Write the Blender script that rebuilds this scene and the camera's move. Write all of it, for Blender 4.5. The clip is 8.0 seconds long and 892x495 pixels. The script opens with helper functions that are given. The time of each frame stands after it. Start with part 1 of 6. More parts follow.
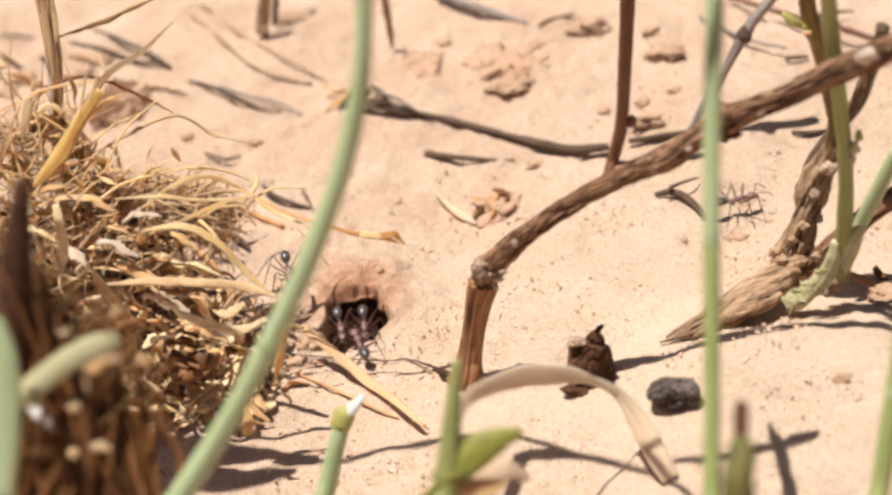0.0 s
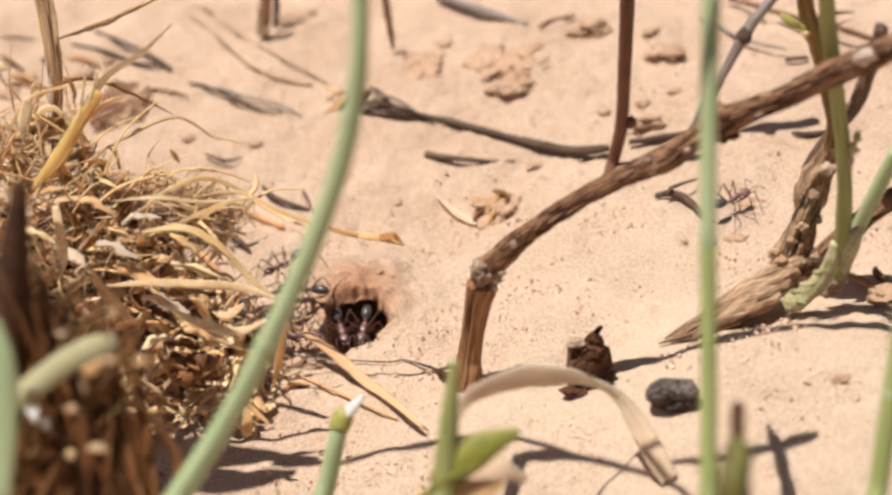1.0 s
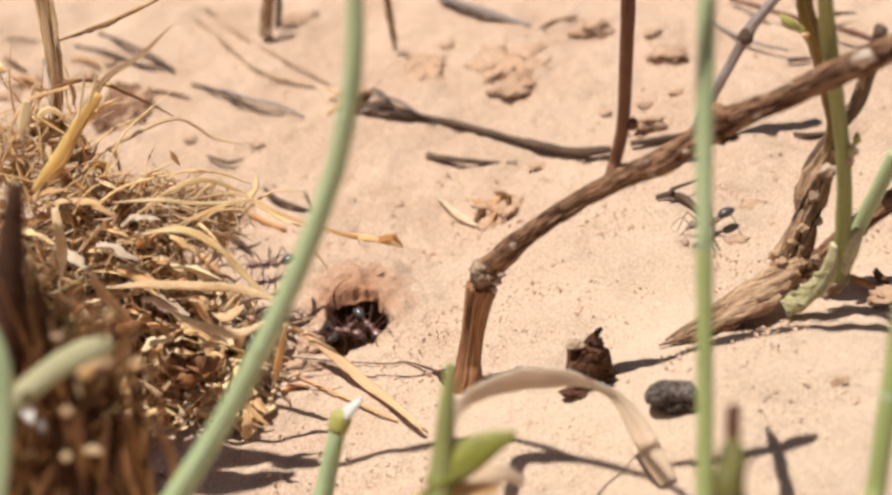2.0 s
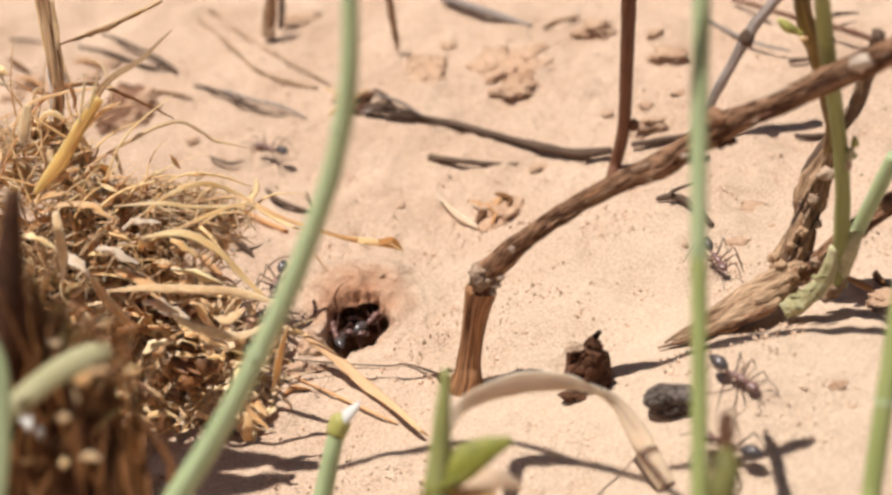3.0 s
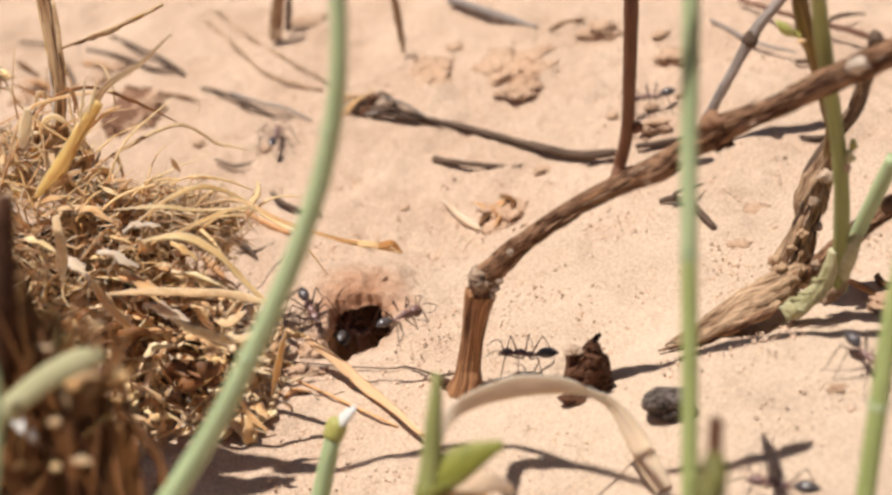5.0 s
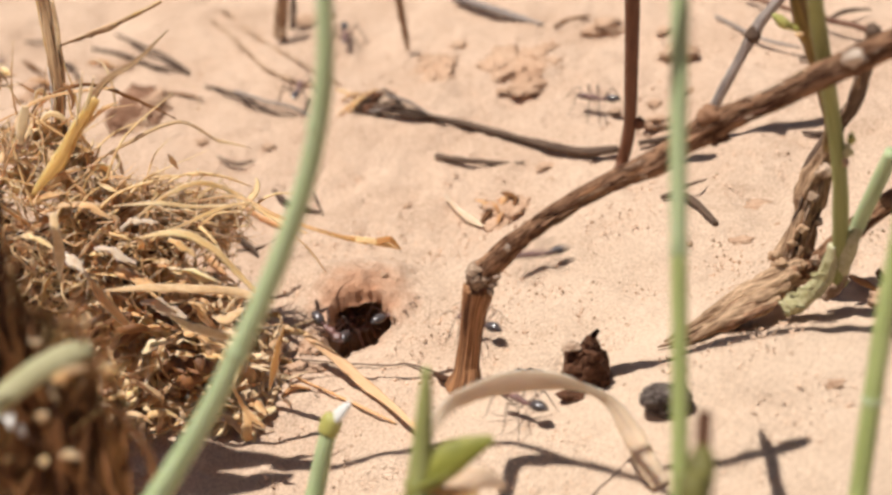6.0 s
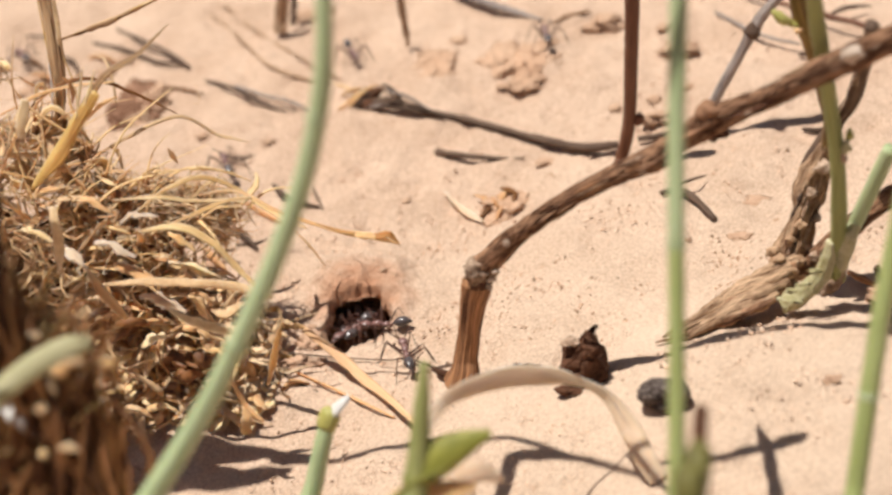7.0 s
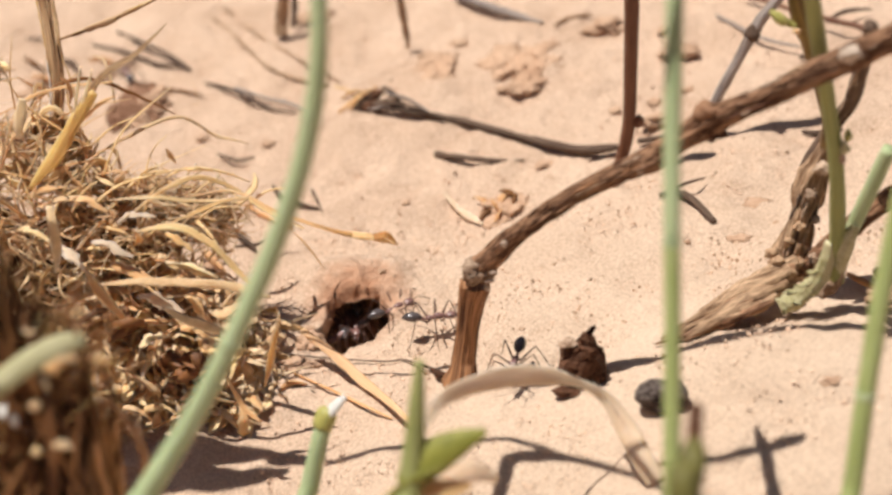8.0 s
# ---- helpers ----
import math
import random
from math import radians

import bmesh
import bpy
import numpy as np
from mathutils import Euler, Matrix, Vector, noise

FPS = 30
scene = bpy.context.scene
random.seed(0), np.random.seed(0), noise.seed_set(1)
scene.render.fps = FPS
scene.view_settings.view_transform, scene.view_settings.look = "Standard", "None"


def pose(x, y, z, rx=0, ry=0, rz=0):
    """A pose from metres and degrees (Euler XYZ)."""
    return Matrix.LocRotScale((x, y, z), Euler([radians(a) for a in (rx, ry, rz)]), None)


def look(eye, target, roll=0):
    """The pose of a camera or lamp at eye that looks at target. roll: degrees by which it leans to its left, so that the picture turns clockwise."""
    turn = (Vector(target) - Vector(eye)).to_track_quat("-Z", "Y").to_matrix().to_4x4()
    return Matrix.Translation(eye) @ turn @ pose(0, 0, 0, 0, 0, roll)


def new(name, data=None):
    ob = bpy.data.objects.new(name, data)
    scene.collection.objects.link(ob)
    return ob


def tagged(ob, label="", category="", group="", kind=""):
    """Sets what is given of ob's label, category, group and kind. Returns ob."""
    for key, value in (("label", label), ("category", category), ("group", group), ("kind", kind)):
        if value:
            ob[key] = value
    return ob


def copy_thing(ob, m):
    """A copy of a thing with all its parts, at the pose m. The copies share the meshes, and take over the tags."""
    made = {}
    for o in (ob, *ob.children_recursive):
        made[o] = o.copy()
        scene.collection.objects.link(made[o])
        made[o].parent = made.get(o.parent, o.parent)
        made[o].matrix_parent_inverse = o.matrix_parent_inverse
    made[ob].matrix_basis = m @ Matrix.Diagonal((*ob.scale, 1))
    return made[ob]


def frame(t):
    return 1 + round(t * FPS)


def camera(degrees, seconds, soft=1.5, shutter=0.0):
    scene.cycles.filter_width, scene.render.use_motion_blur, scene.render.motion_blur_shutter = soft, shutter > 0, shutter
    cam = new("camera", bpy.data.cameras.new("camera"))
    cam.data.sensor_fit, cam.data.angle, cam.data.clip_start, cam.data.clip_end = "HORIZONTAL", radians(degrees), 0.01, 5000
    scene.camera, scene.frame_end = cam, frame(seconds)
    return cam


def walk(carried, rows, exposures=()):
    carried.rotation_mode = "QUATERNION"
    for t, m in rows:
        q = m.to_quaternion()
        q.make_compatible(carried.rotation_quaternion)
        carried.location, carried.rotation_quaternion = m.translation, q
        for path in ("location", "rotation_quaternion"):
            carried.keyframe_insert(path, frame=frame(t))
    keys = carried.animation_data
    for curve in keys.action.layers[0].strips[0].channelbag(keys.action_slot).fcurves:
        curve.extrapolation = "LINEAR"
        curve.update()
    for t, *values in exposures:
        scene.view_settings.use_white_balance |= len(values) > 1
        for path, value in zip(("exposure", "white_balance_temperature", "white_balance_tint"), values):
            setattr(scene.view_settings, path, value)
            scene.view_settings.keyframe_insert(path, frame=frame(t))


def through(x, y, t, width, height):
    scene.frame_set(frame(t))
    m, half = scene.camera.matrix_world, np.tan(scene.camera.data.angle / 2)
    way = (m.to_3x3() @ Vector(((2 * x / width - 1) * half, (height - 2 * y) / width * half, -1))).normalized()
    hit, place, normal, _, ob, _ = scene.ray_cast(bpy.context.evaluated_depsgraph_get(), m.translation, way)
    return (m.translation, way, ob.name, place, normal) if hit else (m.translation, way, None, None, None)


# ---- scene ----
cam = camera(34.700, 8.0, soft=2.8, shutter=0.35)
cam.data.dof.use_dof = True
cam.data.dof.focus_distance = 0.258
cam.data.dof.aperture_fstop = 15.0
walk(cam, [
    (0.00, look((-0.00709, -0.19803, 0.16221), (-0.00127, 0.01683, 0.01591), -4.856)),
    (0.50, look((-0.00661, -0.19821, 0.16202), (-0.00116, 0.01683, 0.01598), -4.943)),
    (1.00, look((-0.00624, -0.19819, 0.16221), (-0.00115, 0.01686, 0.01616), -5.018)),
    (1.50, look((-0.00556, -0.19808, 0.16186), (-0.00114, 0.01719, 0.01612), -5.126)),
    (3.00, look((-0.00315, -0.19781, 0.16358), (-0.00110, 0.01694, 0.01703), -5.546)),
    (3.50, look((-0.00233, -0.19756, 0.16413), (-0.00109, 0.01697, 0.01725), -5.683)),
    (4.00, look((-0.00180, -0.19767, 0.16379), (-0.00110, 0.01714, 0.01731), -5.771)),
    (4.50, look((-0.00128, -0.19770, 0.16404), (-0.00110, 0.01711, 0.01756), -5.816)),
    (6.00, look((0.00370, -0.19777, 0.16217), (-0.00110, 0.01751, 0.01645), -6.730)),
    (6.50, look((0.00385, -0.19822, 0.16158), (-0.00103, 0.01710, 0.01592), -6.673)),
    (7.00, look((0.00401, -0.19824, 0.16222), (-0.00102, 0.01664, 0.01593), -6.590)),
    (7.50, look((0.00379, -0.19830, 0.16176), (-0.00088, 0.01685, 0.01584), -6.399)),
    (8.00, look((0.00490, -0.19847, 0.16095), (-0.00070, 0.01716, 0.01579), -6.527)),
], [(0.0, 0.22), (0.4, 0.09), (8.0, 0.09)])

# ---- light ----
world = bpy.data.worlds.new("sky")
scene.world = world
world.use_nodes = True
sky = world.node_tree.nodes.new("ShaderNodeTexSky")
sky.sky_type, sky.sun_disc = "NISHITA", False
sky.air_density, sky.dust_density, sky.ozone_density = 0.45, 1.2, 0.0
sky.sun_elevation, sky.sun_rotation = radians(74), radians(-67)
back = world.node_tree.nodes["Background"]
back.inputs["Strength"].default_value = 0.05
world.node_tree.links.new(sky.outputs[0], back.inputs[0])
sun = new("sun", bpy.data.lights.new("sun", "SUN"))
sun.data.energy, sun.data.angle, sun.data.color = 5.0, radians(0.5), (1.0, 0.96, 0.90)
sun.matrix_world = look((-0.26, 0.11, 0.96), (0, 0, 0))


# ---- materials ----
def material(name, dark, light, scale=900.0, rough=0.8, bump=0.3, stretch=(1, 1, 1), uv=False, coarse=0.06, vary=0.25, blotches=(), gloss=0.3, through=0.0, metal=0.0, low=0.35, high=0.68, depth=0.0004, fine_share=0.45):
    """A surface of two tones: fine grain, coarse patches, a piece-by-piece change of tone, and fine relief."""
    m = bpy.data.materials.new(name)
    m.use_nodes = True
    n, link = m.node_tree.nodes, m.node_tree.links.new
    b = n["Principled BSDF"]
    where = n.new("ShaderNodeTexCoord")
    place = n.new("ShaderNodeMapping")
    place.inputs["Scale"].default_value = stretch
    link(where.outputs["UV" if uv else "Object"], place.inputs["Vector"])
    fine = n.new("ShaderNodeTexNoise")
    fine.inputs["Scale"].default_value, fine.inputs["Detail"].default_value = scale, 6.0
    fine.inputs["Roughness"].default_value = 0.62
    wide = n.new("ShaderNodeTexNoise")
    wide.inputs["Scale"].default_value, wide.inputs["Detail"].default_value = scale * coarse, 3.0
    link(place.outputs[0], fine.inputs["Vector"]), link(place.outputs[0], wide.inputs["Vector"])
    both = n.new("ShaderNodeMath")
    both.operation = "MULTIPLY_ADD"
    link(wide.outputs[0], both.inputs[0])
    both.inputs[1].default_value = 1 - fine_share
    half = n.new("ShaderNodeMath")
    half.operation = "MULTIPLY"
    half.inputs[1].default_value = fine_share
    link(fine.outputs[0], half.inputs[0]), link(half.outputs[0], both.inputs[2])
    ramp = n.new("ShaderNodeValToRGB")
    ramp.color_ramp.elements[0].position, ramp.color_ramp.elements[1].position = low, high
    ramp.color_ramp.elements[0].color, ramp.color_ramp.elements[1].color = (*dark, 1), (*light, 1)
    link(both.outputs[0], ramp.inputs[0])
    piece = n.new("ShaderNodeNewGeometry")
    spread = n.new("ShaderNodeMapRange")
    spread.inputs["To Min"].default_value, spread.inputs["To Max"].default_value = 1 - vary, 1 + vary
    link(piece.outputs["Random Per Island"], spread.inputs["Value"])
    tone = n.new("ShaderNodeHueSaturation")
    link(spread.outputs[0], tone.inputs["Value"]), link(ramp.outputs[0], tone.inputs["Color"])
    colour = tone.outputs[0]
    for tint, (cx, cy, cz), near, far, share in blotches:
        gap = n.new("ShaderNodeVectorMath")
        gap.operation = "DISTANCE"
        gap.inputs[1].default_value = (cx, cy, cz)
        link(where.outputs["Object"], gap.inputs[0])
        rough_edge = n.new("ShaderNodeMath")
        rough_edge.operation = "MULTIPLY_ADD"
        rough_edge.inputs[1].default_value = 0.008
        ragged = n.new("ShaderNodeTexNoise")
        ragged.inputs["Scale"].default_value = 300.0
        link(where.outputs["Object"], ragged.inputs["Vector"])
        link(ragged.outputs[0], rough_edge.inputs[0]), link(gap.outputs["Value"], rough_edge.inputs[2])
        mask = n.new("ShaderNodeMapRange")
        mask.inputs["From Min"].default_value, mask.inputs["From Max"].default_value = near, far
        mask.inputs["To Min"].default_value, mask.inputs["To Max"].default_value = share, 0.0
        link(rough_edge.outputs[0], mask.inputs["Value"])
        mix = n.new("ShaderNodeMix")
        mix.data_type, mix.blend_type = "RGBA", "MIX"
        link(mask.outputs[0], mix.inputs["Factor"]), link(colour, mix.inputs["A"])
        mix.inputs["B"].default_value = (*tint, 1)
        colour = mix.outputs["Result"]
    link(colour, b.inputs["Base Color"])
    b.inputs["Roughness"].default_value = rough
    b.inputs["Specular IOR Level"].default_value = gloss
    b.inputs["Metallic"].default_value = metal
    if through:
        b.inputs["Subsurface Weight"].default_value = through
        b.inputs["Subsurface Radius"].default_value = (0.0007, 0.0007, 0.0006)
        b.inputs["Subsurface Scale"].default_value = 1.0
    relief = n.new("ShaderNodeBump")
    relief.inputs["Strength"].default_value, relief.inputs["Distance"].default_value = bump, depth
    link(fine.outputs[0], relief.inputs["Height"]), link(relief.outputs[0], b.inputs["Normal"])
    return m


HOLE = Vector((-0.0202, 0.0215, -0.003))
MOUTH = [(-0.0274, 0.0188), (-0.0238, 0.0130), (-0.0176, 0.0172), (-0.0124, 0.0210), (-0.0146, 0.0274), (-0.0246, 0.0280)]
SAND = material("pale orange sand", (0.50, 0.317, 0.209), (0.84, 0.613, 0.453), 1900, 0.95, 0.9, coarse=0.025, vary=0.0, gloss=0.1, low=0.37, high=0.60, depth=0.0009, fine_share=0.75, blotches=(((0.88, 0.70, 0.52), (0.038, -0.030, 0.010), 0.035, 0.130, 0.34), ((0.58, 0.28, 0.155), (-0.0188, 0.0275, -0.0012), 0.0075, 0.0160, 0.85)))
CLOD = material("reddish earth", (0.45, 0.265, 0.165), (0.73, 0.50, 0.345), 1000, 0.95, 0.7, vary=0.1, gloss=0.1, depth=0.0008)
RED_EARTH = material("damp red earth", (0.15, 0.070, 0.040), (0.54, 0.31, 0.20), 1200, 0.95, 0.8, vary=0.15, gloss=0.1, depth=0.0008)
GRIT = material("coarse grains", (0.50, 0.31, 0.20), (0.88, 0.67, 0.50), 300, 0.8, 0.2, vary=0.32, gloss=0.3)
BARK = material("grey brown bark", (0.060, 0.020, 0.008), (0.62, 0.345, 0.20), 1.0, 0.85, 1.0, (2600, 420, 1), True, coarse=0.30, vary=0.12, gloss=0.2, low=0.42, high=0.62, depth=0.0008, fine_share=0.6)
PEELED = material("peeled red brown wood", (0.085, 0.027, 0.010), (0.68, 0.33, 0.15), 1.0, 0.6, 0.9, (2600, 130, 1), True, depth=0.0008, low=0.39, high=0.62, coarse=0.3, vary=0.0, gloss=0.35, fine_share=0.6)
GNARL = material("gnarled bark", (0.135, 0.058, 0.026), (0.76, 0.51, 0.32), 1.0, 0.9, 1.0, (2800, 380, 1), True, depth=0.0009, low=0.36, high=0.60, coarse=0.3, vary=0.12, gloss=0.15, fine_share=0.6)
KNOT = material("knotted grey bark", (0.24, 0.135, 0.08), (0.78, 0.57, 0.41), 1100, 0.85, 1.0, vary=0.1, depth=0.0009, low=0.38, high=0.60)
SCAR = material("pale wood scar", (0.28, 0.19, 0.13), (0.62, 0.50, 0.40), 1800, 0.8, 0.5, vary=0.1)
STICK = material("red brown stick", (0.085, 0.030, 0.014), (0.25, 0.105, 0.055), 1.0, 0.6, 0.3, (2500, 200, 1), True, coarse=0.2, vary=0.0, gloss=0.35)
GREY_TWIG = material("weathered grey twig", (0.13, 0.10, 0.088), (0.50, 0.42, 0.37), 1.0, 0.85, 0.6, (3000, 200, 1), True, coarse=0.2, vary=0.15, gloss=0.2)
DARK_TWIG = material("dark dry twig", (0.045, 0.027, 0.020), (0.20, 0.13, 0.09), 1.0, 0.85, 0.6, (3000, 300, 1), True, coarse=0.2, vary=0.25, gloss=0.2)
CHAR = material("dark crumbly bark", (0.025, 0.011, 0.006), (0.17, 0.075, 0.04), 1500, 0.9, 1.0, vary=0.2, gloss=0.2)
PELLET = material("dark dropping", (0.045, 0.028, 0.022), (0.42, 0.34, 0.29), 1600, 0.85, 1.0, depth=0.0009, low=0.43, high=0.63, vary=0.1, gloss=0.25)
GREEN = material("pale green stalk", (0.29, 0.355, 0.175), (0.525, 0.58, 0.345), 1.0, 0.5, 0.25, (1400, 90, 1), True, coarse=0.2, vary=0.08, gloss=0.4, through=0.55)
YELLOWED = material("yellowish green stalk", (0.24, 0.275, 0.085), (0.42, 0.45, 0.19), 1.0, 0.5, 0.25, (1400, 90, 1), True, coarse=0.2, vary=0.08, gloss=0.4, through=0.55)
# amber sheaths, with the shade of the near clump and hollows in the colour
AMBER_SHADED = material("amber dead sheath, shade-dark", (0.045, 0.015, 0.004), (0.32, 0.125, 0.034), 1.0, 0.55, 0.4, (1500, 200, 1), True, coarse=0.2, vary=0.5, gloss=0.4, through=0.3)
UPPER = material("olive brown stem", (0.085, 0.035, 0.012), (0.33, 0.21, 0.06), 1.0, 0.6, 0.4, (1500, 150, 1), True, coarse=0.3, vary=0.1, gloss=0.35, low=0.4, high=0.62)
OLIVE = material("olive green stalk", (0.22, 0.23, 0.075), (0.42, 0.42, 0.16), 1.0, 0.55, 0.25, (1800, 120, 1), True, coarse=0.2, vary=0.1, gloss=0.35, through=0.2)
STUB = material("dark olive stem", (0.060, 0.055, 0.012), (0.20, 0.175, 0.045), 1.0, 0.6, 0.4, (1500, 150, 1), True, coarse=0.3, vary=0.1, gloss=0.35)
SPROUT = material("olive sprout leaf", (0.09, 0.095, 0.010), (0.29, 0.275, 0.045), 500, 0.55, 0.2, vary=0.15, gloss=0.35, through=0.2)
SHOOT = material("pale young shoot", (0.33, 0.29, 0.12), (0.74, 0.68, 0.47), 1600, 0.6, 0.5, vary=0.1, gloss=0.35, through=0.2)
LEAF = material("fresh green leaf", (0.24, 0.23, 0.05), (0.46, 0.42, 0.13), 700, 0.5, 0.2, vary=0.15, gloss=0.4, through=0.3)
DRY_LEAF = material("dry beige leaf", (0.56, 0.40, 0.27), (0.84, 0.66, 0.49), 1.0, 0.75, 0.4, (1600, 120, 1), True, coarse=0.2, vary=0.05, gloss=0.25, through=0.85)
STRAW = material("golden straw", (0.58, 0.310, 0.115), (0.93, 0.640, 0.340), 1.0, 0.6, 0.5, (2600, 110, 1), True, low=0.38, high=0.58, coarse=0.2, vary=0.30, gloss=0.35, through=0.6)
CHAFF = material("old brown straw", (0.46, 0.210, 0.085), (0.90, 0.560, 0.290), 1.0, 0.75, 0.5, (2200, 160, 1), True, coarse=0.2, vary=0.35, gloss=0.25, through=0.6)
HUSK = material("pale bleached husk", (0.56, 0.345, 0.175), (0.88, 0.635, 0.385), 900, 0.7, 0.3, vary=0.15, gloss=0.3, through=0.5)
WHITE_TIP = material("white dried tip", (0.52, 0.50, 0.46), (0.86, 0.84, 0.80), 900, 0.7, 0.2, vary=0.05)
PALE = material("pale dying leaf", (0.30, 0.28, 0.12), (0.60, 0.54, 0.36), 1.0, 0.6, 0.3, (1500, 100, 1), True, coarse=0.2, vary=0.1, gloss=0.3, through=0.2)
# dead brown; among the near blades its dark tone stands for shade
DEAD_SHADED = material("dead brown and shade-dark blade", (0.08, 0.030, 0.009), (0.30, 0.13, 0.042), 1.0, 0.7, 0.4, (1500, 200, 1), True, coarse=0.2, vary=0.4, gloss=0.25, through=0.1)
ORANGE = material("orange dry sheath", (0.36, 0.15, 0.04), (0.64, 0.34, 0.12), 1.0, 0.65, 0.3, (1500, 150, 1), True, coarse=0.2, vary=0.2, gloss=0.3, through=0.6)
REED = material("streaked dry reed", (0.26, 0.135, 0.060), (0.84, 0.59, 0.34), 1.0, 0.6, 0.6, (2600, 45, 1), True, low=0.42, high=0.58, coarse=0.2, vary=0.15, gloss=0.35, through=0.3)
GOLD = material("golden amber leaf", (0.48, 0.25, 0.060), (0.82, 0.53, 0.19), 1.0, 0.55, 0.4, (1800, 70, 1), True, low=0.38, high=0.60, coarse=0.2, vary=0.15, gloss=0.35, through=0.6)
FADED = material("faded tan blade", (0.48, 0.27, 0.13), (0.76, 0.49, 0.28), 1.0, 0.65, 0.4, (2200, 60, 1), True, coarse=0.2, vary=0.1, gloss=0.3, through=0.4)
# coloured dark to hold the shade inside the straw heap
HEAP_SHADE = material("shade-dark heap core", (0.045, 0.018, 0.008), (0.20, 0.095, 0.045), 700, 0.95, 0.9, vary=0.1, gloss=0.1)
ANT_RED = material("red brown ant shell", (0.09, 0.038, 0.032), (0.32, 0.175, 0.15), 2500, 0.28, 0.15, vary=0.1, gloss=0.6)
ANT_BLACK = material("glossy black gaster", (0.022, 0.016, 0.017), (0.14, 0.115, 0.11), 2500, 0.24, 0.1, vary=0.1, gloss=0.7)
ANT_LEG = material("brown ant leg", (0.06, 0.025, 0.018), (0.15, 0.065, 0.045), 2500, 0.4, 0.1, vary=0.1, gloss=0.5)


WAVES = [(s, a, math.cos(k * 2.399), math.sin(k * 2.399), k * 1.7) for k, (s, a) in enumerate([(90, .0006), (140, .0005), (200, .00035), (260, .0003), (390, .00022), (470, .0002), (620, .00013), (800, .0001), (1000, .00008), (1300, .00006)])]


def bump(x, y, cx, cy, rx, ry, h):
    return h * np.exp(-((x - cx) / rx) ** 2 - ((y - cy) / ry) ** 2)


def height(x, y):
    """The sand's height, in metres: a side slope, a mound, a hollow, the bank behind the nest, and ripples."""
    z = 0.0135 * np.tanh(x / 0.09) * (0.45 + 0.55 * np.exp(-np.maximum(0, y) / 0.08))
    z = z + bump(x, y, 0.066, -0.033, 0.046, 0.027, 0.0125) + bump(x, y, 0.005, 0.064, 0.03, 0.03, -0.006)
    z = z + bump(x, y, -0.018, 0.036, 0.012, 0.008, 0.0045) + bump(x, y, -0.019, 0.013, 0.012, 0.008, -0.0012)
    z = z + bump(x, y, -0.07, 0.02, 0.045, 0.035, 0.004) + bump(x, y, 0.012, -0.045, 0.02, 0.012, -0.003)
    # a dip behind the curled leaf, the crest that the twig's shade runs along, and its fall beyond
    z = z + bump(x, y, 0.0135, -0.0065, 0.008, 0.008, -0.0027) + bump(x, y, 0.046, -0.0150, 0.014, 0.010, 0.0024) + bump(x, y, 0.079, -0.0240, 0.015, 0.013, -0.0033)
    across = y + 0.010 + 0.25 * (x - 0.0248)
    z = z - 0.0013 * np.tanh(across / 0.005) * np.exp(-(across / 0.022) ** 2) * np.clip((x - 0.018) / 0.012, 0, 1) * np.clip((0.11 - x) / 0.02, 0, 1)
    far = np.hypot(x, y)
    z = z + 0.05 * np.sin(x * 1.7 + 0.4) * np.sin(y * 1.3) * np.clip((far - 0.5) / 2.0, 0, 1)
    fade = np.clip(1.3 - far / 0.6, 0, 1)
    for s, a, c, d, e in WAVES:
        z = z + a * fade * np.sin(s * (c * x + d * y) + e + 1.3 * np.sin(0.6 * s * (d * x - c * y) + e))
    return z


def on_sand(x, y, lift=0.0):
    return Vector((x, y, float(height(x, y)) + lift))


# ---- mesh helpers ----
def spline(pts, n):
    pts = [Vector(p) for p in pts]
    pts = [2 * pts[0] - pts[1]] + pts + [2 * pts[-1] - pts[-2]]
    out = []
    for i in range(len(pts) - 3):
        a, b, c, d = pts[i:i + 4]
        for k in range(n):
            t = k / n
            out.append(0.5 * (2 * b + (c - a) * t + (2 * a - 5 * b + 4 * c - d) * t * t + (3 * b - a - 3 * c + d) * t ** 3))
    return out + [pts[-2]]


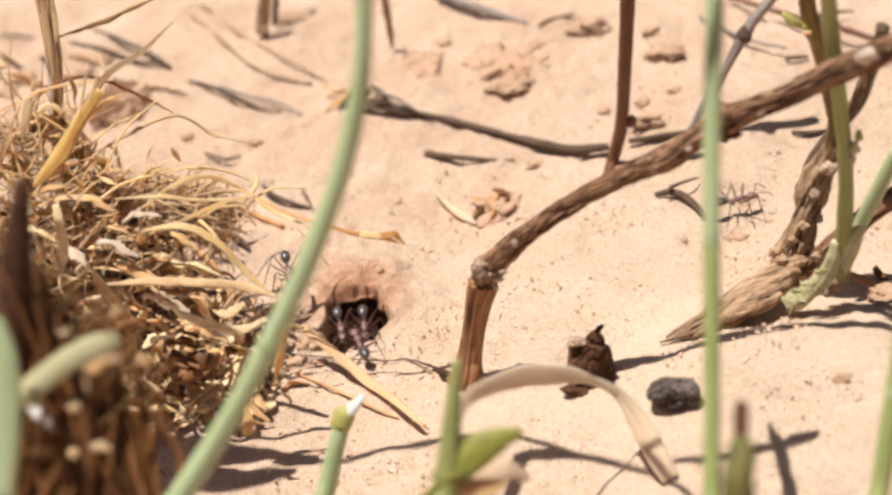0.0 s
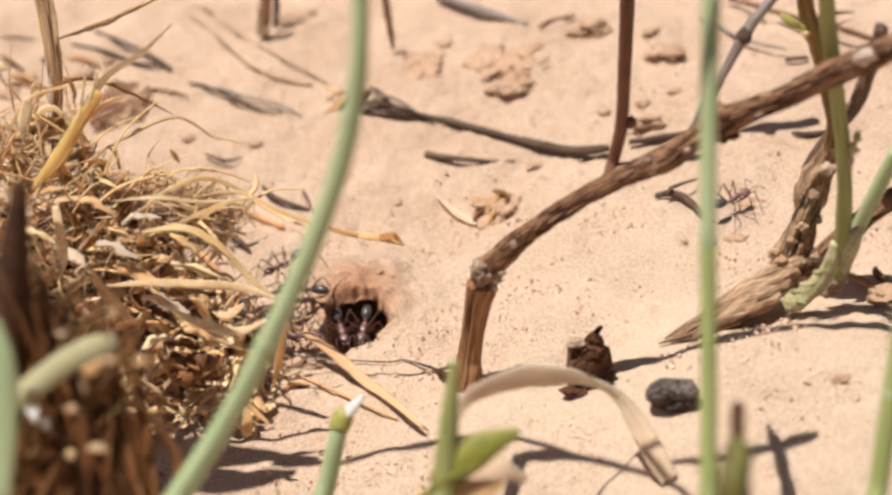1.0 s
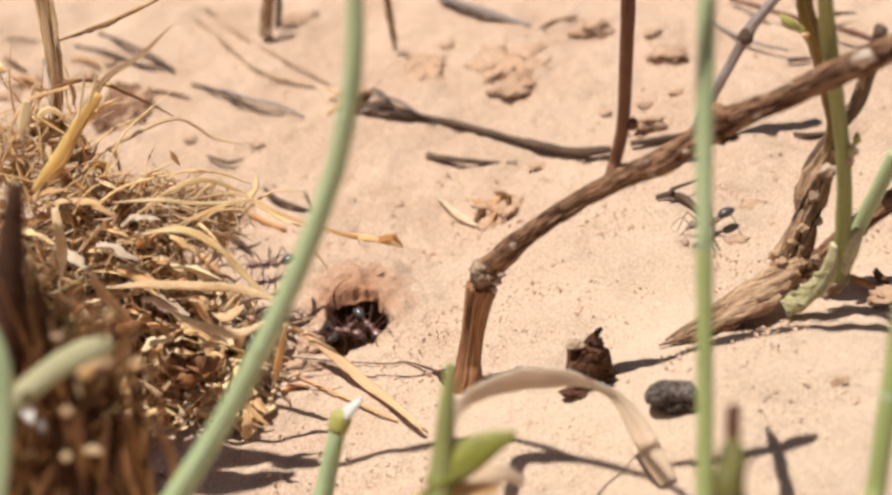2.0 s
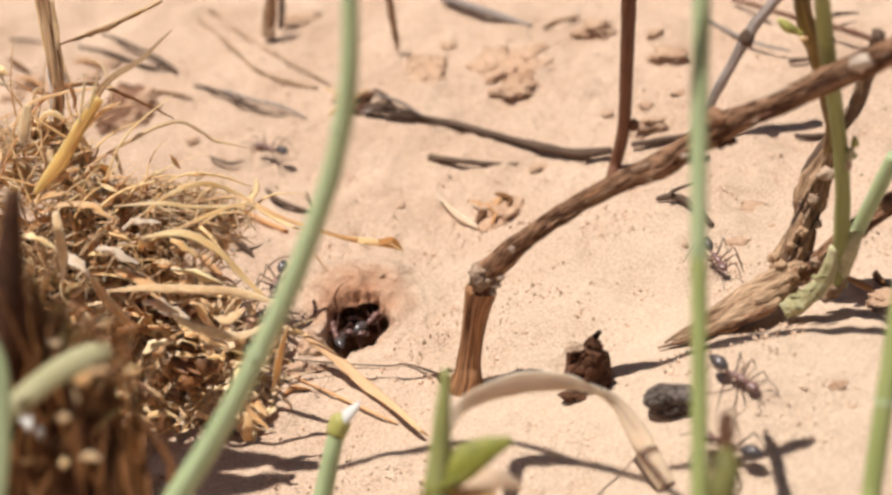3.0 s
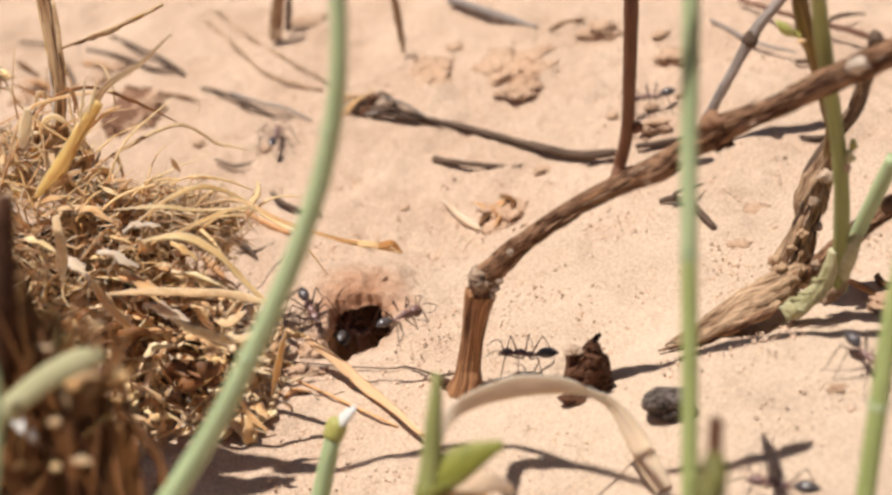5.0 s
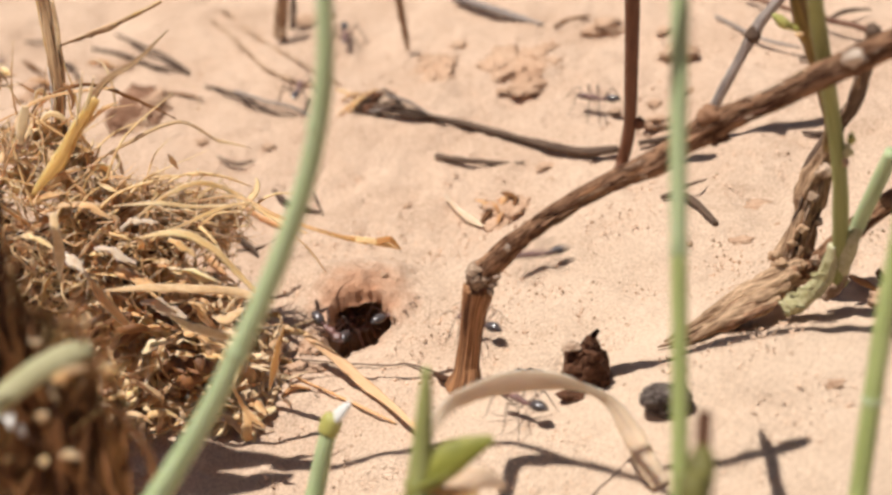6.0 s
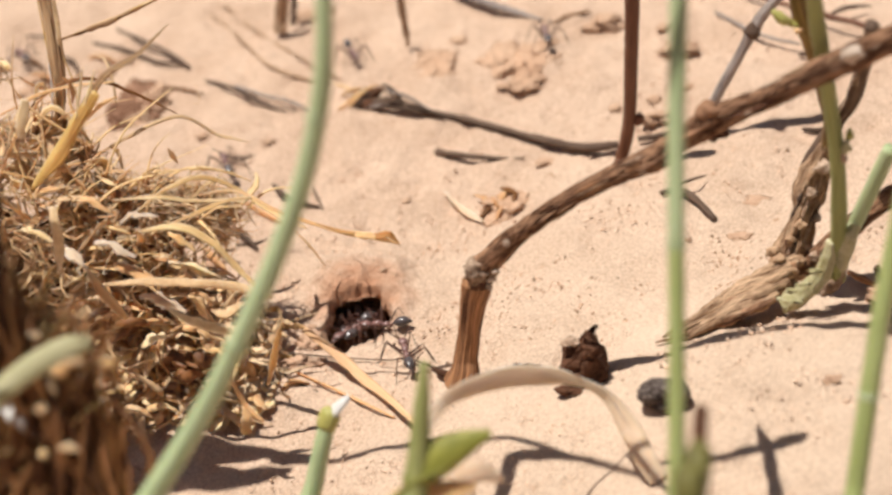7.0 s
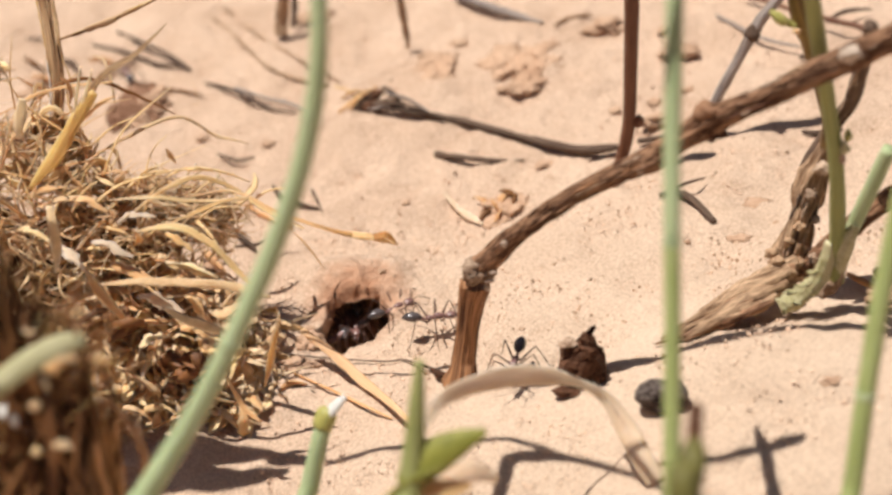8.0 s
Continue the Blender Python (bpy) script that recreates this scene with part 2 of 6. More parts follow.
def tube(bm, pts, radii, n=8, sides=8, flat=1.0, rough=0.0, ridges=0.0, seed=0.0, lay=None, wave=0.0, fold=3.2, hold=False):
    """A tapered round or flat rod along a smooth line. rough: knobs, ridges: lengthwise grooves, as shares of the radius; lay: the flat side's normal."""
    line = spline(pts, n)
    rs = [max(v.x, 0.00003) for v in spline([(r, 0, 0) for r in radii], n)]
    uv = bm.loops.layers.uv.verify()
    thick = max(rs)
    rings, lengths, side, run = [], [], None, 0.0
    for i, p in enumerate(line):
        d = (line[min(i + 1, len(line) - 1)] - line[max(i - 1, 0)])
        d = d.normalized() if d.length > 1e-9 else Vector((0, 0, 1))
        if side is None:
            side = Vector((0, 1, 0.2)) if lay is None else d.cross(Vector(lay))
        if hold:
            side = d.cross(Vector(lay))
        side = side - d * side.dot(d)
        side = side.normalized() if side.length > 1e-6 else d.orthogonal().normalized()
        up = d.cross(side)
        run += (p - line[i - 1]).length if i else 0.0
        lengths.append(run)
        ring = []
        for k in range(sides):
            a = 2 * math.pi * k / sides
            r = rs[i]
            if rough:
                r *= 1 + rough * (noise.noise(p * (0.35 / thick) + Vector((math.cos(a), math.sin(a), seed)) * 0.8) + 0.5 * noise.noise(p * (1.1 / thick) + Vector((math.cos(a), math.sin(a), seed)) * 2.0))
            if ridges:
                r *= 1 + ridges * noise.noise(Vector((math.cos(a) * fold, math.sin(a) * fold, run * (0.22 / thick) + seed)))
            bend = wave * rs[i] * math.sin(run * 2.0 / thick * 0.2 + seed)
            ring.append(bm.verts.new(p + side * (r * math.cos(a)) + up * (r * flat * math.sin(a) + bend)))
        rings.append(ring)
    for i, (a, b) in enumerate(zip(rings, rings[1:])):
        for k in range(sides):
            f = bm.faces.new((a[k], a[(k + 1) % sides], b[(k + 1) % sides], b[k]))
            for loop, (kk, ii) in zip(f.loops, ((k, i), (k + 1, i), (k + 1, i + 1), (k, i + 1))):
                loop[uv].uv = (2 * math.pi * thick * kk / sides + seed * 0.01, lengths[ii] + seed * 0.013)
    for ring in (rings[0][::-1], rings[-1]):
        f = bm.faces.new(ring)
        for loop in f.loops:
            loop[uv].uv = (loop.vert.co.x, loop.vert.co.y)
    return rings


def lump(bm, place, size, rough=0.25, detail=2, seed=0.0, turn=(0, 0, 0), grain=0.0):
    """An uneven stone or clod."""
    made = bmesh.ops.create_icosphere(bm, subdivisions=detail, radius=1.0)["verts"]
    spin = Euler(turn).to_matrix()
    s = Vector((seed * 3.1, seed * 1.7, seed))
    for v in made:
        k = 1 + rough * noise.noise(v.co * 1.3 + s) + rough * 0.5 * noise.noise(v.co * 3.1 + s) + grain * noise.noise(v.co * 8 + s)
        v.co = Vector(place) + spin @ Vector((v.co.x * size[0] * k, v.co.y * size[1] * k, v.co.z * size[2] * k))


def part(name, bm, mat, parent=None, label="", smooth=True):
    me = bpy.data.meshes.new(name)
    bm.normal_update()
    bm.to_mesh(me)
    bm.free()
    me.materials.append(mat)
    me.polygons.foreach_set("use_smooth", [smooth] * len(me.polygons))
    ob = new(name, me)
    ob.parent = parent
    return tagged(ob, label)


def rod(name, pts, radii, mat, parent=None, label="", **more):
    bm = bmesh.new()
    tube(bm, pts, radii, **more)
    return part(name, bm, mat, parent, label)


def clump(name, place, size, mat, parent=None, label="", smooth=True, **more):
    bm = bmesh.new()
    lump(bm, place, size, **more)
    return part(name, bm, mat, parent, label, smooth)


def group_of(name, label, category, group=""):
    """A thing made of parts, whose meshes lie in world space."""
    return tagged(new(name), label, category, group)


# ---- ground ----
def steps(dense, fine, near, far):
    """Places along one axis: closest in the dense stretch, wider outwards to the horizon."""
    a, b, c, d = dense[0], dense[1], near[0], near[1]
    inner = np.concatenate([np.arange(c, a, fine[1]), np.arange(a, b, fine[0]), np.arange(b, d, fine[1])])
    grow, out, step = 1.16, [], fine[1] * 2
    while sum(out) < far:
        out.append(step)
        step *= grow
    tail = np.cumsum(out)
    return np.concatenate([(c - tail)[::-1], inner, inner[-1] + tail])


def grain(x, y, cell, rng):
    """Smooth random relief with bumps of one size."""
    table = rng.rand(257, 257)
    u, v = x / cell, y / cell
    i, j = np.floor(u).astype(np.int64), np.floor(v).astype(np.int64)
    a, b = u - i, v - j
    a, b = a * a * (3 - 2 * a), b * b * (3 - 2 * b)
    i, j, k, m = i % 256, j % 256, (i + 1) % 256, (j + 1) % 256
    return (table[i, j] * (1 - a) + table[k, j] * a) * (1 - b) + (table[i, m] * (1 - a) + table[k, m] * a) * b - 0.5


def build_ground():
    xs = steps((-0.034, -0.004), (0.00025, 0.0006), (-0.13, 0.13), 60)
    ys = steps((0.006, 0.040), (0.00025, 0.0006), (-0.09, 0.22), 60)
    x, y = np.meshgrid(xs, ys)
    z = height(x, y)
    rng = np.random.RandomState(11)
    close = np.clip(1.4 - np.hypot(x, y) / 0.25, 0, 1)
    for cell, tall in ((0.0125, 0.0016), (0.0058, 0.0008), (0.0027, 0.00045), (0.0014, 0.00026)):
        z = z + close * tall * grain(x, y, cell, rng) * (1 + 1.6 * np.exp(-((x + 0.0185) / 0.011) ** 2 - ((y - 0.031) / 0.009) ** 2))
    # the nest's entrance: inside a ragged outline the sheet drops to a steep wall, then runs back and down into a tunnel
    inside = np.full(x.shape, 1.0)
    jag = 0.0009 * grain(x, y, 0.0011, rng) + 0.0012 * grain(x, y, 0.0031, rng)
    for (ax, ay), (bx, by) in zip(MOUTH, MOUTH[1:] + MOUTH[:1]):
        size = math.hypot(bx - ax, by - ay)
        inside = np.minimum(inside, ((bx - ax) * (y - ay) - (by - ay) * (x - ax)) / size)
    inside = inside + jag
    k = np.clip(inside / 0.0007, 0, 1)
    k = k * k * (3 - 2 * k)
    back = np.clip((y - 0.0165) / 0.008, 0, 1)
    m = np.clip((inside - 0.0003 - 0.0006 * back) / 0.0006, 0, 1)
    m = m * m * (3 - 2 * m)
    rim = np.exp(-((inside + 0.0006) / 0.0008) ** 2) * 0.0009 * grain(x, y, 0.0013, rng)
    x, y, z = x, y + 0.036 * m * back, z - (0.0012 + 0.0016 * back) * k - 0.016 * m + rim
    rows, cols = x.shape
    me = bpy.data.meshes.new("ground")
    me.vertices.add(rows * cols)
    me.vertices.foreach_set("co", np.stack([x, y, z], -1).ravel())
    i = (np.arange(rows - 1)[:, None] * cols + np.arange(cols - 1)[None, :]).ravel()
    quads = np.stack([i, i + 1, i + 1 + cols, i + cols], -1).ravel()
    me.loops.add(len(quads))
    me.loops.foreach_set("vertex_index", quads.astype(np.int32))
    me.polygons.add(len(i))
    me.polygons.foreach_set("loop_start", np.arange(len(i), dtype=np.int32) * 4)
    me.polygons.foreach_set("use_smooth", np.ones(len(i), dtype=bool))
    me.update()
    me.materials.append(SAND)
    tagged(new("ground", me), "pale orange desert sand with an ant nest entrance", "sand", kind="structure")


build_ground()


# ---- the bent woody twig ----
def bent_twig():
    twig = group_of("woody_twig", "bent brown woody twig with cracked bark rooted in sand", "twig")
    rod("lower_stem", [(-0.00061, -0.00400, 0.00027), (0.00033, -0.00350, 0.00299), (0.00078, -0.00250, 0.00535), (0.00166, -0.00180, 0.00978), (0.00278, -0.00180, 0.01587), (0.00400, -0.00200, 0.02096)], [0.0032, 0.0026, 0.00215, 0.0019, 0.002, 0.0024], PEELED, twig, "red-brown peeled wood", n=14, sides=48, ridges=0.22, rough=0.12, seed=2, fold=7.0)
    rod("root_collar", [(-0.00216, -0.00200, 0.00024), (0.00012, -0.00450, 0.00302), (0.00262, -0.00300, 0.00043)], [0.0009, 0.0014, 0.0009], GNARL, twig, "pale cracked root collar", n=8, sides=16, ridges=0.5, rough=0.45, seed=4)
    clump("knot", (0.00484, -0.00250, 0.02396), (0.0026, 0.0024, 0.0022), KNOT, twig, "pale knotted elbow", rough=0.45, detail=4, seed=3, grain=0.3)
    rod("upper_stem", [(0.00465, -0.00200, 0.02339), (0.00912, -0.00400, 0.02902), (0.01436, -0.00580, 0.03456), (0.01897, -0.00700, 0.03853), (0.02517, -0.00880, 0.04289), (0.03036, -0.01000, 0.04573), (0.03395, -0.01070, 0.04769), (0.03715, -0.01130, 0.05031), (0.04167, -0.01220, 0.05360), (0.04528, -0.01310, 0.05565), (0.05001, -0.01420, 0.05822), (0.05609, -0.01580, 0.06188), (0.06046, -0.01720, 0.06442), (0.06450, -0.01870, 0.06717), (0.06936, -0.02050, 0.07053), (0.07873, -0.02400, 0.07741)],
        [0.0023, 0.0018, 0.00145, 0.00142, 0.0015, 0.0017, 0.00195, 0.0018, 0.0022, 0.0018, 0.0017, 0.0017, 0.0019, 0.0018, 0.0019, 0.002], BARK, twig, n=16, sides=56, ridges=0.24, rough=0.16, seed=5, fold=8.0)
    # strips of old bark that lie along the stem, and the dark splits between them
    rng = random.Random(81)
    line = spline([(0.00912, -0.00400, 0.02902), (0.01436, -0.00580, 0.03456), (0.01897, -0.00700, 0.03853), (0.02517, -0.00880, 0.04289), (0.03036, -0.01000, 0.04573), (0.03395, -0.01070, 0.04769), (0.03715, -0.01130, 0.05031), (0.04167, -0.01220, 0.05360), (0.04528, -0.01310, 0.05565), (0.05001, -0.01420, 0.05822), (0.05609, -0.01580, 0.06188), (0.06046, -0.01720, 0.06442), (0.06450, -0.01870, 0.06717), (0.06936, -0.02050, 0.07053)], 6)
    for i in range(64):
        k = rng.randrange(2, len(line) - 9)
        a, b, c = line[k], line[k + rng.choice((2, 3))], line[k + rng.choice((4, 5, 6))]
        turn = rng.uniform(-1.3, 2.0)
        off = Vector((-0.35 * math.sin(turn), -math.cos(turn), 0.9 * math.sin(turn))).normalized() * (0.00158 if k < 40 else 0.00172)
        w = rng.uniform(0.00018, 0.00042)
        rod("bark_strip", [a + off * 0.92, b + off * rng.uniform(0.98, 1.08), c + off * 0.92], [w * 0.3, w, w * 0.3], rng.choice((BARK, BARK, KNOT, STICK, GNARL, PEELED)), twig, n=5, sides=6, flat=0.6, rough=0.5, seed=i * 0.7)
    clump("broken_stub", (0.04193, -0.01250, 0.05145), (0.0017, 0.0012, 0.0011), CHAR, twig, "dark broken stub", rough=0.6, detail=3, seed=6, grain=0.2, smooth=False)
    clump("bark_node", (0.04103, -0.01220, 0.05515), (0.0019, 0.0018, 0.0016), BARK, twig, rough=0.4, detail=3, seed=8, grain=0.15)
    clump("leaf_scar", (0.06006, -0.01870, 0.06578), (0.0017, 0.0012, 0.0013), SCAR, twig, "pale leaf scar", rough=0.5, detail=3, seed=9, grain=0.15)
    # out of view, added for the thin shade line it casts on the sand
    rod("overhanging_shoot", [(0.07873, -0.02400, 0.07741), (0.01479, -0.04889, 0.13050), (0.00227, -0.04003, 0.12898), (-0.00155, -0.03123, 0.12346), (-0.00504, -0.02570, 0.11963), (-0.01136, -0.01931, 0.11605), (-0.02073, -0.01121, 0.11204), (-0.02803, -0.00868, 0.11103), (-0.03626, -0.00513, 0.10691), (-0.05045, -0.00411, 0.10193), (-0.06298, -0.00191, 0.10005)], [0.0012, 0.0007, 0.0006, 0.0005, 0.0005, 0.0005, 0.0005, 0.0005, 0.0006, 0.0007, 0.0005], STICK, twig, n=10, sides=8, rough=0.2, seed=14)
    shoot = [ob for ob in twig.children if ob.name.startswith("overhanging_shoot")][0]
    # unseen shoots, added only to cast further shade lines on the sand
    rod("shade_shoot", [(-0.00450, -0.02630, 0.12020), (-0.00079, -0.02568, 0.12086), (0.00179, -0.02668, 0.11334), (0.00475, -0.02778, 0.10701), (0.00919, -0.02949, 0.10228), (0.01476, -0.03131, 0.10091), (0.02022, -0.03169, 0.10130), (0.02546, -0.03188, 0.10280), (0.02661, -0.03223, 0.10318)], [0.0005, 0.0005, 0.0005, 0.0005, 0.0006, 0.0006, 0.0008, 0.0009, 0.0003], STICK, shoot, n=8, sides=8, rough=0.25, seed=15)
    rod("shade_shoot", [(0.02005, -0.02817, 0.10230), (0.02040, -0.03094, 0.10152), (0.02054, -0.03372, 0.10117), (0.02034, -0.03715, 0.10040), (0.02010, -0.04076, 0.09934), (0.01925, -0.04738, 0.09697)], [0.0003, 0.0010, 0.0010, 0.0010, 0.0010, 0.0006], STICK, shoot, n=8, sides=8, rough=0.25, seed=16)
    rod("shade_shoot", [(-0.00820, -0.02250, 0.11790), (-0.01063, -0.01886, 0.10409), (-0.01518, -0.01639, 0.09911), (-0.01847, -0.01648, 0.09637), (-0.01982, -0.02070, 0.09450), (-0.02164, -0.02500, 0.09271), (-0.02393, -0.03115, 0.09177)], [0.0005, 0.0006, 0.0011, 0.0013, 0.0013, 0.0012, 0.0006], STICK, shoot, n=8, sides=8, rough=0.25, seed=17)
    rng = random.Random(8)
    for px, py, pz in [(0.00583, -0.00350, 0.02068), (0.00727, -0.00550, 0.02509), (0.00657, -0.00500, 0.02319), (0.03098, -0.01180, 0.04579), (0.00936, -0.00600, 0.03088), (0.03588, -0.01320, 0.04991), (0.00181, -0.00330, 0.00946), (0.00101, -0.00330, 0.00768)]:
        clump("bark_flake", (px, py, pz), (rng.uniform(.0005, .0008), .0003, rng.uniform(.0004, .0009)), SCAR, twig, rough=0.5, detail=2, seed=rng.random() * 9)


bent_twig()


# ---- the shrub: woody base, trunk, green stalks ----
def shrub():
    s = group_of("shrub", "small shrub with gnarled woody base and green stalks", "shrub")
    rod("root", [(0.03987, -0.00663, 0.00947), (0.04668, -0.00450, 0.01191), (0.05188, -0.00300, 0.01417), (0.05675, -0.00100, 0.01600)], [0.0008, 0.0019, 0.0024, 0.0024], GNARL, s, "split gnarled root", n=12, sides=36, ridges=0.5, rough=0.3, seed=21, fold=8.0)
    # fibres of the split root, side by side, that run out into the sand
    for i, (tip, mid, top, w) in enumerate([((0.03892, -0.00459, 0.00856), (0.04934, -0.00300, 0.01569), (0.05861, -0.00100, 0.01864), 0.00100), ((0.03652, -0.00517, 0.00785), (0.04829, -0.00364, 0.01567), (0.05848, -0.00164, 0.01830), 0.00096), ((0.03665, -0.00467, 0.00782), (0.04818, -0.00427, 0.01553), (0.05798, -0.00227, 0.01800), 0.00092), ((0.03481, -0.00510, 0.00747), (0.04786, -0.00491, 0.01541), (0.05712, -0.00291, 0.01775), 0.00107), ((0.03875, -0.00542, 0.00868), (0.04783, -0.00555, 0.01527), (0.05687, -0.00355, 0.01742), 0.00095), ((0.03910, -0.00618, 0.00904), (0.04744, -0.00618, 0.01517), (0.05564, -0.00418, 0.01723), 0.00079), ((0.03505, -0.00639, 0.00783), (0.04826, -0.00682, 0.01492), (0.05617, -0.00482, 0.01681), 0.00092), ((0.03909, -0.00832, 0.00982), (0.04727, -0.00745, 0.01490), (0.05534, -0.00545, 0.01657), 0.00109), ((0.03564, -0.00593, 0.00786), (0.04718, -0.00809, 0.01477), (0.05512, -0.00609, 0.01625), 0.00076), ((0.03715, -0.00666, 0.00840), (0.04698, -0.00873, 0.01466), (0.05367, -0.00673, 0.01609), 0.00097), ((0.03810, -0.00906, 0.00964), (0.04679, -0.00936, 0.01455), (0.05352, -0.00736, 0.01577), 0.00083), ((0.03348, -0.00626, 0.00741), (0.04704, -0.01000, 0.01438), (0.05322, -0.00800, 0.01547), 0.00071)]):
        bow = (Vector(tip) + Vector(mid)) / 2 + Vector((0, 0, 0.0004 * math.sin(i * 2.1)))
        rod("root_fibre", [tip, bow, mid, (Vector(mid) + Vector(top)) / 2 + Vector((0, -0.0006, 0.0006 * math.cos(i * 1.7))), top], [w * 0.25, w * 0.7, w, w * 1.05, w * 0.8], (GNARL, GNARL, BARK)[i % 3], s, n=9, sides=12, ridges=0.5, rough=0.5, seed=60 + i * 1.3, fold=5.0)
    rod("trunk", [(0.05759, 0.00200, 0.01404), (0.05845, 0.00220, 0.01719), (0.05931, 0.00260, 0.02099), (0.06067, 0.00300, 0.02583), (0.06198, 0.00300, 0.03083), (0.06311, 0.00300, 0.03517), (0.06391, 0.00300, 0.03838)], [0.0027, 0.0026, 0.0023, 0.0020, 0.0020, 0.0017, 0.0014], GNARL, s, n=14, sides=40, ridges=0.42, rough=0.55, seed=23, fold=8.0)
    rng = random.Random(44)
    for p in [(0.05464, -0.00100, 0.02020), (0.05502, -0.00200, 0.01906), (0.05693, -0.00300, 0.01702), (0.06129, -0.00200, 0.01912), (0.05930, 0.00050, 0.02413), (0.05762, 0.00050, 0.02141), (0.06099, 0.00100, 0.02992), (0.06206, 0.00080, 0.02499), (0.06062, 0.00050, 0.01927), (0.05861, -0.00100, 0.01793), (0.06284, 0.00100, 0.03473)]:
        k = rng.uniform(0.0007, 0.0013)
        clump("bark_knob", p, (k * 1.2, k * 0.8, k), (GNARL, KNOT)[p[0] > 0.06], s, rough=0.7, detail=3, seed=p[0] * 900, grain=0.35)
    line = spline([(0.05759, 0.00200, 0.01404), (0.05845, 0.00220, 0.01719), (0.05931, 0.00260, 0.02099), (0.06067, 0.00300, 0.02583), (0.06198, 0.00300, 0.03083), (0.06311, 0.00300, 0.03517)], 5)
    for i in range(48):
        k = rng.randrange(1, len(line) - 6)
        a, b, c = line[k], line[k + 2], line[k + 5]
        turn = rng.uniform(-1.4, 1.4)
        off = Vector((math.sin(turn), -math.cos(turn), 0.25)).normalized() * (0.0024 - 0.00003 * k)
        w = rng.uniform(0.0002, 0.0005)
        rod("bark_strip", [a + off * 0.9, b + off * rng.uniform(1.0, 1.15), c + off * 0.85], [w * 0.4, w, w * 0.3], (GNARL, DARK_TWIG, KNOT)[i % 3], s, n=5, sides=6, flat=0.6, rough=0.6, seed=i * 0.9)
    rod("root", [(0.05886, 0.00100, 0.01494), (0.06203, -0.00100, 0.01834), (0.06530, -0.00200, 0.02273), (0.06868, -0.00250, 0.02668), (0.07336, -0.00300, 0.03094), (0.07732, -0.00300, 0.03380)], [0.0016, 0.0017, 0.0017, 0.0016, 0.0016, 0.0016], BARK, s, "dark split root", n=10, sides=28, ridges=0.4, rough=0.25, seed=24, fold=6.0)
    rod("stem", [(0.06388, 0.00300, 0.03762), (0.06368, 0.00250, 0.04300), (0.06177, 0.00150, 0.05056), (0.05977, 0.00100, 0.05709), (0.05797, 0.00100, 0.06218), (0.05650, 0.00100, 0.06806), (0.05508, 0.00100, 0.07377)], [0.0014, 0.0012, 0.0012, 0.00125, 0.00125, 0.0012, 0.0012], UPPER, s, "olive brown upper stem", n=10, sides=18, ridges=0.2, rough=0.25, seed=25)
    rod("stem", [(0.06039, 0.00600, 0.02803), (0.06216, 0.00600, 0.03351), (0.06438, 0.00500, 0.03882), (0.06650, 0.00200, 0.04561), (0.06654, -0.00200, 0.05185), (0.06612, -0.00600, 0.05886), (0.06529, -0.01000, 0.06561)], [0.0012, 0.0013, 0.0012, 0.0012, 0.0012, 0.0011, 0.0010], DARK_TWIG, s, "dark brown side stem", n=8, sides=14, ridges=0.2, rough=0.25, seed=26)
    side = spline([(0.06438, 0.00500, 0.03882), (0.06650, 0.00200, 0.04561), (0.06654, -0.00200, 0.05185), (0.06612, -0.00600, 0.05886)], 6)
    for i in range(14):
        k = rng.randrange(0, len(side) - 5)
        turn = rng.uniform(-1.2, 1.2)
        off = Vector((math.sin(turn), -math.cos(turn), 0.2)).normalized() * 0.00118
        rod("bark_strip", [side[k] + off, side[k + 2] + off * 1.04, side[k + 4] + off], [0.0001, rng.uniform(0.0002, 0.0003), 0.0001], (GNARL, KNOT, BARK)[i % 3], s, n=4, sides=6, flat=0.6, rough=0.5, seed=i * 0.6 + 3)
    rod("leaf_bud", [(0.05701, 0.00000, 0.06159), (0.05563, 0.00000, 0.06232), (0.05403, -0.00100, 0.06373), (0.05281, -0.00100, 0.06501)], [0.0005, 0.0008, 0.0012, 0.0005], LEAF, s, "small yellow-green leaf bud", n=6, sides=10, flat=0.6, rough=0.35, seed=27)
    clump("bud_scale", (0.05690, -0.00100, 0.06126), (0.0007, 0.0004, 0.0004), HUSK, s, rough=0.4, seed=28)
    rod("green_stalk", [(0.06325, -0.00900, 0.01926), (0.06228, -0.01100, 0.02986), (0.06118, -0.01180, 0.04229), (0.05970, -0.01150, 0.05239), (0.05726, -0.01180, 0.06429), (0.05493, -0.01350, 0.07607)], [0.0014, 0.0013, 0.0012, 0.00115, 0.0012, 0.0012], OLIVE, s, "olive green upright stalk", n=10, sides=14, ridges=0.08, rough=0.05, seed=29)
    rod("green_stalk", [(0.06357, -0.00950, 0.02476), (0.06495, -0.01050, 0.03087), (0.06673, -0.01200, 0.03864), (0.06875, -0.01300, 0.04605)], [0.0010, 0.0012, 0.00125, 0.0012], GREEN, s, "pale green slanting stalk", n=8, sides=14, ridges=0.1, rough=0.05, seed=30)
    rod("shoot_base", [(0.05417, -0.00900, 0.01477), (0.05567, -0.00900, 0.01553), (0.05754, -0.00950, 0.01720), (0.05949, -0.01050, 0.02059), (0.06074, -0.01100, 0.02457), (0.06118, -0.01100, 0.02833)], [0.0010, 0.0017, 0.0015, 0.0014, 0.0012, 0.0007], SHOOT, s, "yellowish green sprouting shoot base", n=10, sides=26, ridges=0.3, rough=0.35, seed=31, fold=4.0)
